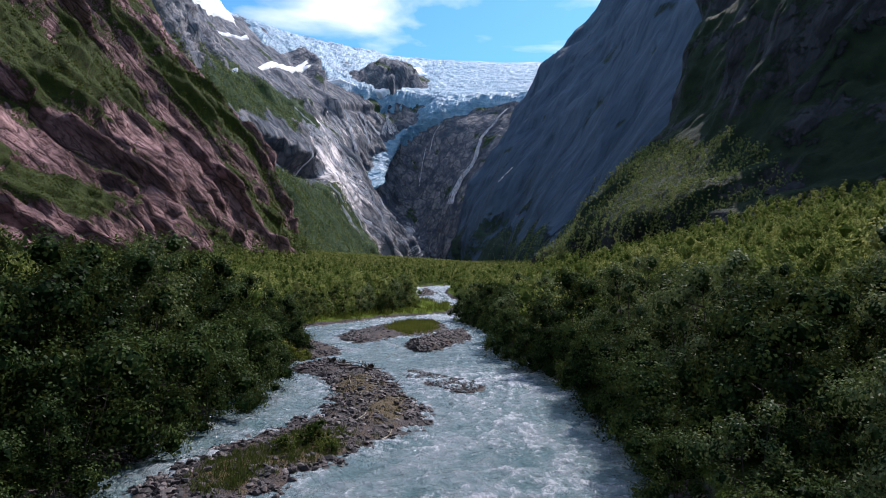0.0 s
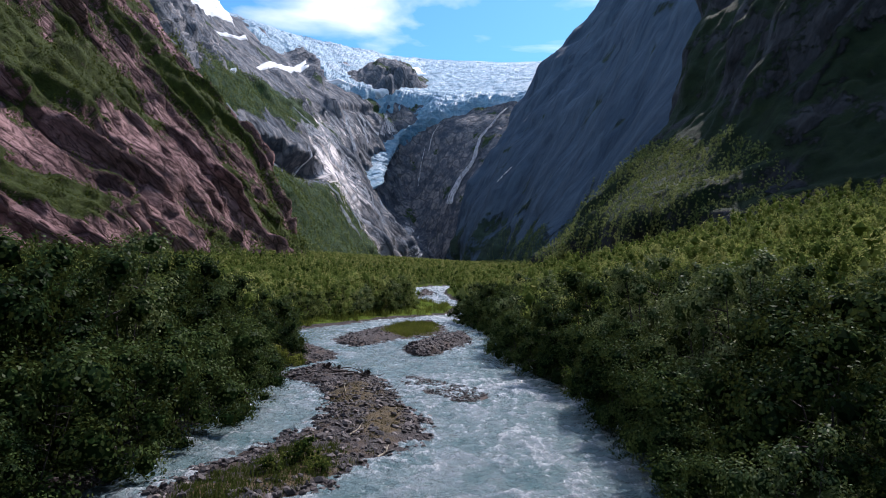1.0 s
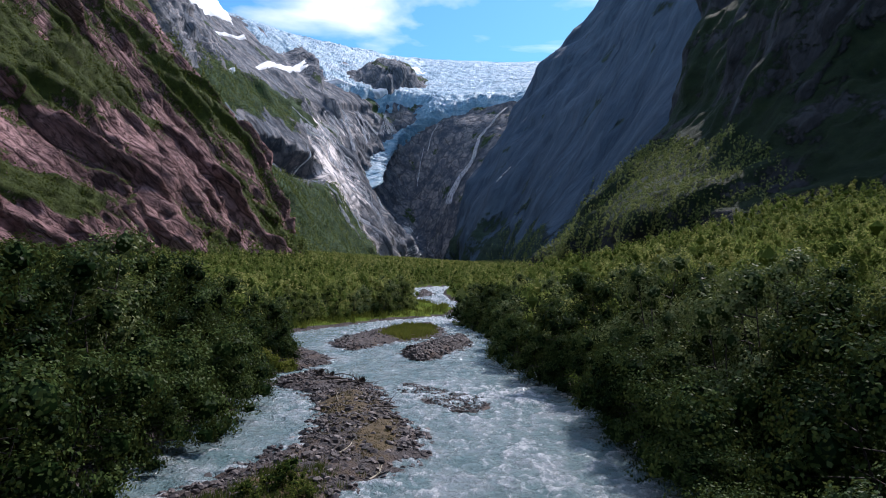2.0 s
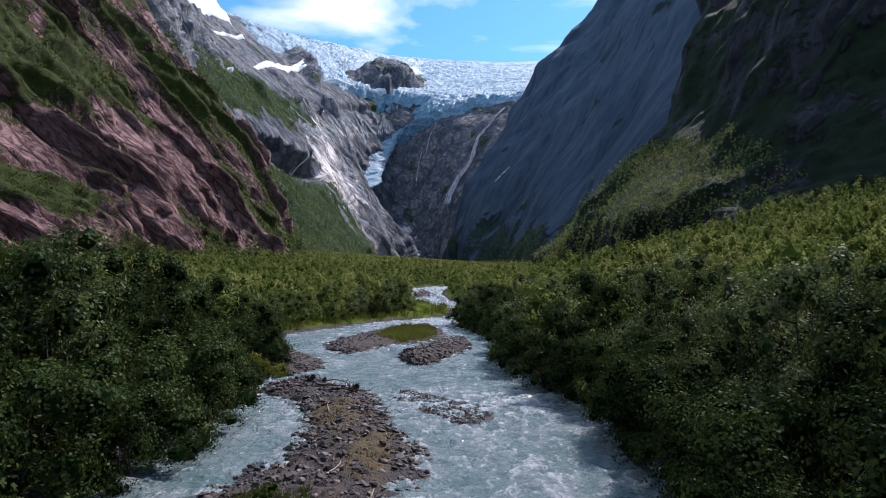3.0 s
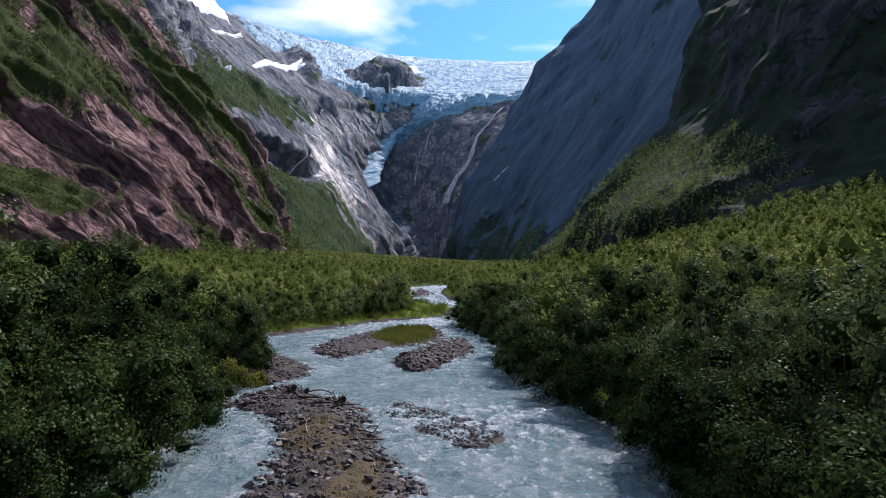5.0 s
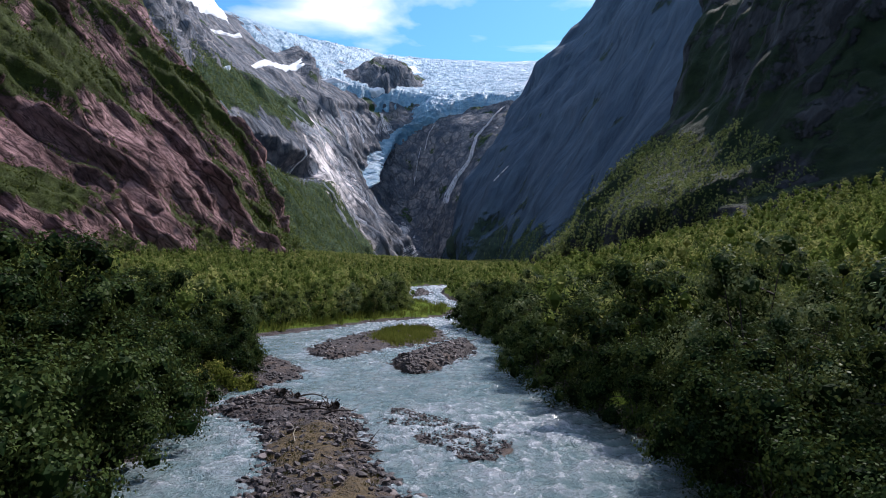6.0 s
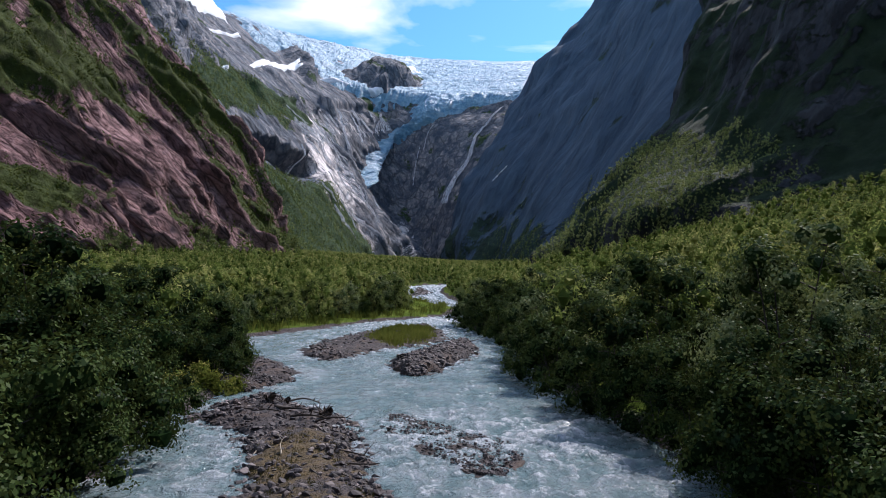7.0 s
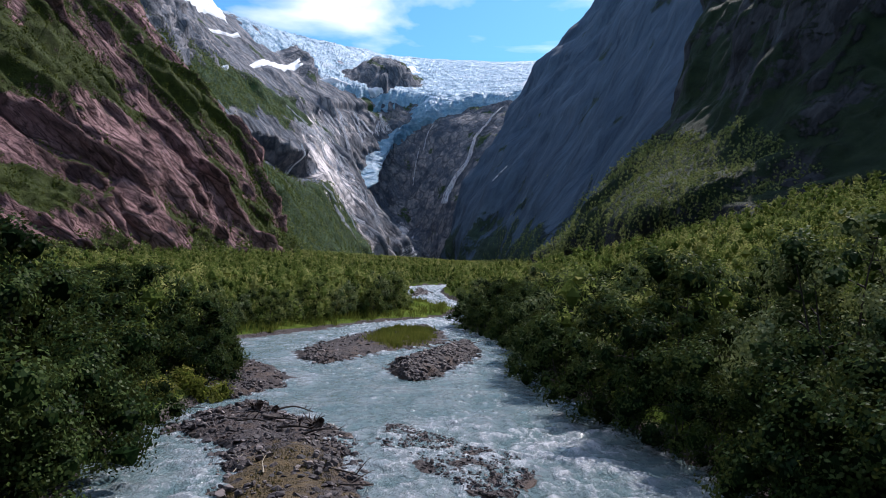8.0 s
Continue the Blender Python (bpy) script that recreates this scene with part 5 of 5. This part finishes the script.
def cover(ob, p, n, veg, count, level, height, leaves, leaf, label, seed, ok, mat=LEAF_SPUR):
    """Shrubs on a mountainside, where its vegetation is thick."""
    rng = np.random.default_rng(seed)
    good = np.nonzero((veg > level) & ok(p))[0]
    pick = rng.choice(good, min(count, len(good)), replace=False)
    spots = p[pick] + rng.normal(size=(len(pick), 3)) * [1.0, 1.0, 0.0] - [0, 0, 0.4]
    f = np.clip(p[pick][:, 1] / 400, 0.6, 2.2)
    build_wood(spots, rng.uniform(*height, len(pick)) * f, leaves, leaf, mat, label, seed, ob, 2, 0)


cover(LEFT, left_p, left_n, left_g, 6500, 0.52, (2.0, 4.4), 10, 0.15, "green shrubs on rock ledges", 61, lambda p: (p[:, 1] < 640) & (p[:, 2] < 300) & (p[:, 1] > 170), LEAF_CLIFF)
cover(LEFT, left_p, left_n, left_g, 3600, 0.62, (2.0, 4.2), 14, 0.14, "bright green birch scrub at the cliff's foot", 66, lambda p: (p[:, 1] > 170) & (p[:, 1] < 760) & (p[:, 2] < 0.05 * p[:, 1] + 14) & (p[:, 2] > 0), LEAF_SPUR)
# Bright shrubs only where the spur is sunlit.
cover(NEARR, nearr_p, nearr_n, nearr_g, 4600, 0.34, (2.0, 4.6), 26, 0.11, "sunlit birch wood on the spur", 62, lambda p: (p[:, 1] > 300) & (p[:, 1] < 560) & (p[:, 0] < 166) & (p[:, 2] < 118))
cover(HEADWALL, head_p, head_n, head_g, 7500, 0.48, (2.4, 4.6), 6, 0.2, "birch scrub on the lower slope", 63, lambda p: (p[:, 1] < 1900) & (p[:, 2] < 560))
cover(FARR, farr_p, farr_n, farr_g, 3500, 0.5, (1.6, 3.0), 8, 0.2, "birch scrub at the mountain's foot", 64, lambda p: (p[:, 1] < 1500) & (p[:, 2] < 200))


# ---- grass ----
def build_grass(spots, height, label, seed, blades=14, mat=GRASS):
    rng = np.random.default_rng(seed)
    v, f, n = [], [], 0
    for x, y, z in spots:
        h = height * rng.uniform(0.4, 1.5)
        a = rng.uniform(0, 6.28, blades)
        base = np.stack([x + rng.normal(size=blades) * h * 0.4, y + rng.normal(size=blades) * h * 0.4, np.full(blades, z - 0.03)], 1)
        side = np.stack([np.cos(a), np.sin(a), 0 * a], 1) * h * 0.045
        bend = rng.normal(size=(blades, 3)) * h * 0.22
        top = base + bend + [0, 0, h]
        mid = base + bend * 0.35 + [0, 0, h * 0.55]
        v.append(np.stack([base - side, base + side, mid + side * 0.7, top], 1).reshape(-1, 3))
        f.append(np.arange(4 * blades).reshape(-1, 4) + n)
        n += 4 * blades
    return tagged(new("grass", mesh_of("grass", np.concatenate(v), np.concatenate(f), mat)), label, "grass", kind="stuff")


def bar_spots(name, veg_at, count, seed, level):
    rng = np.random.default_rng(seed)
    ky, kx, kw, top = BARS[name]
    y = rng.uniform(ky[0], ky[-1], count)
    x = np.interp(y, ky, kx) + np.interp(y, ky, kw) * rng.uniform(-0.95, 0.95, count)
    ok = veg_at(x, y) > level + rng.uniform(0, 0.3, count)
    x, y = x[ok], y[ok]
    return np.stack([x, y, bar_height(name, x, y)], 1)


build_grass(bar_spots("island", island_veg, 2600, 71, 0.25), 0.42, "tall yellow-green grass on the river island", 72)
_tufts = bar_spots("main", main_veg, 5200, 73, 0.18)
build_grass(_tufts[_tufts[:, 1] > 25][::2], 0.11, "dry brown grass on the gravel bar", 74, 10, DRY_GRASS)
build_grass(_tufts[_tufts[:, 1] <= 25], 0.22, "green grass on the gravel bar", 77, 12, GREEN_GRASS)
_rim = scatter(9000, -60, 14, 74, 185, 0.8, 75, lambda x, y: 0.6 < float(bank_left(y)) - x < 16)
build_grass(grounded(_rim), 0.8, "tall meadow grass on the far bank", 76, 10)


# ---- driftwood ----
def branch_piece(rng, start, way, length, radius, twigs=3, droop=0.0):
    """A crooked branch with twigs: tubes along a wandering line."""
    way = np.array(way, float)
    way /= np.linalg.norm(way)
    t = np.linspace(0, 1, 9)
    side = np.cross(way, [0, 0, 1.0])
    path = np.array(start) + t[:, None] * way * length + np.sin(t * 5 + rng.uniform(0, 6))[:, None] * side * length * 0.06
    path[:, 2] += droop * np.sin(t * np.pi) * length
    out = [tube(path, radius * (1 - 0.7 * t), 6)]
    for _ in range(twigs):
        k = int(rng.integers(2, 8))
        d = way * rng.uniform(0.2, 0.9) + side * rng.uniform(-1, 1) + [0, 0, rng.uniform(0.1, 0.8)]
        d /= np.linalg.norm(d)
        l = length * rng.uniform(0.12, 0.35)
        tt = np.linspace(0, 1, 4)
        tp = path[k] + tt[:, None] * d * l + rng.normal(size=(4, 3)) * l * 0.04 * tt[:, None]
        out.append(tube(tp, radius * 0.45 * (1 - 0.75 * tt), 5))
    return out


def driftwood(x, y, way, length, radius, label, seed, mat=WOOD, twigs=3, droop=0.0, z=None, name="driftwood"):
    rng = np.random.default_rng(seed)
    if z is None:
        z = max(float(any_bar(np.array([x]), np.array([y]))[0]), 0.0) + radius * 0.6
    pieces = branch_piece(rng, (0, 0, 0), way, length, radius, twigs, droop)
    ob = tagged(new(name), label, "driftwood", "driftwood on the gravel bar")
    ob.matrix_basis = pose(x, y, z)
    child("log", mesh_of("log", *pieces[0], mat, True), ob)
    for q in pieces[1:]:
        child("twig", mesh_of("twig", *q, mat, True), ob)
    return ob


driftwood(-7.6, 48.5, (1, -0.15, 0.0), 1.9, 0.06, "dark arched branch lying in the river", 1, twigs=4, droop=0.10)
driftwood(-8.9, 45.2, (1, -0.35, 0.02), 2.0, 0.08, "dark drift log stranded on the gravel bar", 2)
driftwood(-7.4, 45.6, (1, -0.9, 0.08), 2.2, 0.08, "dark drift log stranded on the gravel bar", 3, twigs=4)
driftwood(-6.3, 43.3, (1, -0.4, 0.06), 1.7, 0.08, "crooked dark branch at the water's edge", 4, twigs=5, droop=0.08)
driftwood(-5.1, 42.6, (1, 0.05, 0.10), 1.5, 0.055, "thin dark branch reaching over the water", 5, twigs=5, droop=0.1)
driftwood(-9.8, 43.4, (1, 0.12, 0.03), 2.4, 0.07, "dark drift log stranded on the gravel bar", 6)
driftwood(-4.9, 37.0, (1, 0.12, -0.02), 3.0, 0.065, "long weathered log at the edge of the gravel bar", 7, twigs=2, z=0.2)
driftwood(-4.4, 38.4, (1, -0.35, -0.05), 2.3, 0.05, "long weathered log at the edge of the gravel bar", 8)
driftwood(-3.5, 26.6, (0.35, 1, 0.25), 1.1, 0.045, "pale bleached branch on the gravel bar", 9, PALE_WOOD, 2)
driftwood(-2.1, 24.4, (0.3, 1, 0.15), 1.3, 0.045, "pale bleached branch on the gravel bar", 10, PALE_WOOD, 4)
driftwood(-6.6, 38.6, (0.1, 1, 0.35), 1.0, 0.03, "pale bleached branch on the gravel bar", 11, PALE_WOOD, 2)
driftwood(-5.4, 37.6, (-0.1, 1, 0.4), 0.9, 0.035, "pale bleached branch on the gravel bar", 12, PALE_WOOD, 2)
driftwood(-12.2, 46.8, (1, -0.1, -0.05), 1.9, 0.035, "bare branch hanging from the bank over the water", 13, twigs=3, z=0.55)
driftwood(-12.2, 35.6, (1, -0.1, 0.1), 1.2, 0.035, "bare pale branch at the water's edge", 14, PALE_WOOD, 3, z=0.12)
driftwood(2.4, 75.5, (1, 0.1, 0.28), 2.0, 0.06, "dark branch sticking out of the boulder heap", 15, twigs=1, z=0.5)


def root_wad(x, y, size, label, seed):
    """An upturned tree stump with its roots."""
    rng = np.random.default_rng(seed)
    z = max(float(any_bar(np.array([x]), np.array([y]))[0]), 0.0)
    ob = tagged(new("tree_stump"), label, "tree stump")
    ob.matrix_basis = pose(x, y, z)
    t = np.linspace(0, 1, 6)
    core = np.stack([0.35 * size * t, 0.1 * np.sin(3 * t), size * 0.35 * t + size * 0.05], 1)
    child("stump", mesh_of("stump", *tube(core, size * (0.26 - 0.1 * t), 9), WOOD, True), ob)
    for _ in range(16):
        d = rng.normal(size=3)
        d[2] = abs(d[2]) * 0.9 + 0.1
        d /= np.linalg.norm(d)
        l = size * rng.uniform(0.4, 0.75)
        path = [0, 0, size * 0.2] + t[:, None] * d * l + rng.normal(size=(6, 3)) * 0.05 * size * t[:, None]
        child("root", mesh_of("root", *tube(path, size * 0.055 * (1 - 0.8 * t), 5), WOOD, True), ob)


root_wad(-5.0, 43.9, 0.95, "dark upturned tree stump with a tangle of roots", 21)
root_wad(-8.2, 46.9, 0.85, "dark root tangle stranded on the gravel", 22)
root_wad(-7.3, 46.3, 0.7, "dark root tangle stranded on the gravel", 23)


# ---- bushes on the bars and banks ----
def bush(x, y, h, spread, leaves, leaf, mat, label, seed):
    w, l, tones = tree_mesh(seed, h, spread, leaves, leaf, 4, 1)
    ob = tagged(new("bush"), label, "bush")
    z = max(float(any_bar(np.array([x]), np.array([y]))[0]), float(ground_height(x, y)))
    ob.matrix_basis = pose(x, y, z - 0.03)
    for stem in w:
        child("stem", mesh_of("stem", *stem, BARK, True), ob)
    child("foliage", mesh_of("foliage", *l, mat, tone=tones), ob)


bush(-4.8, 22.6, 0.8, 0.75, 700, 0.06, LEAF_CLIFF, "low green willow bush on the gravel bar", 31)
bush(-4.1, 22.0, 0.5, 0.6, 500, 0.06, LEAF_CLIFF, "low green willow bush on the gravel bar", 32)
bush(-5.6, 21.2, 0.5, 0.55, 450, 0.06, LEAF_CLIFF, "low green willow bush on the gravel bar", 33)
bush(-11.6, 51.2, 0.7, 1.3, 1500, 0.10, GRASS, "bright green tuft at the tip of the bank", 34)
bush(-13.2, 51.4, 0.8, 1.3, 1500, 0.10, GRASS, "bright green tuft at the tip of the bank", 35)
bush(-13.4, 48.8, 0.7, 1.2, 1500, 0.10, GRASS, "bright green tuft at the tip of the bank", 36)
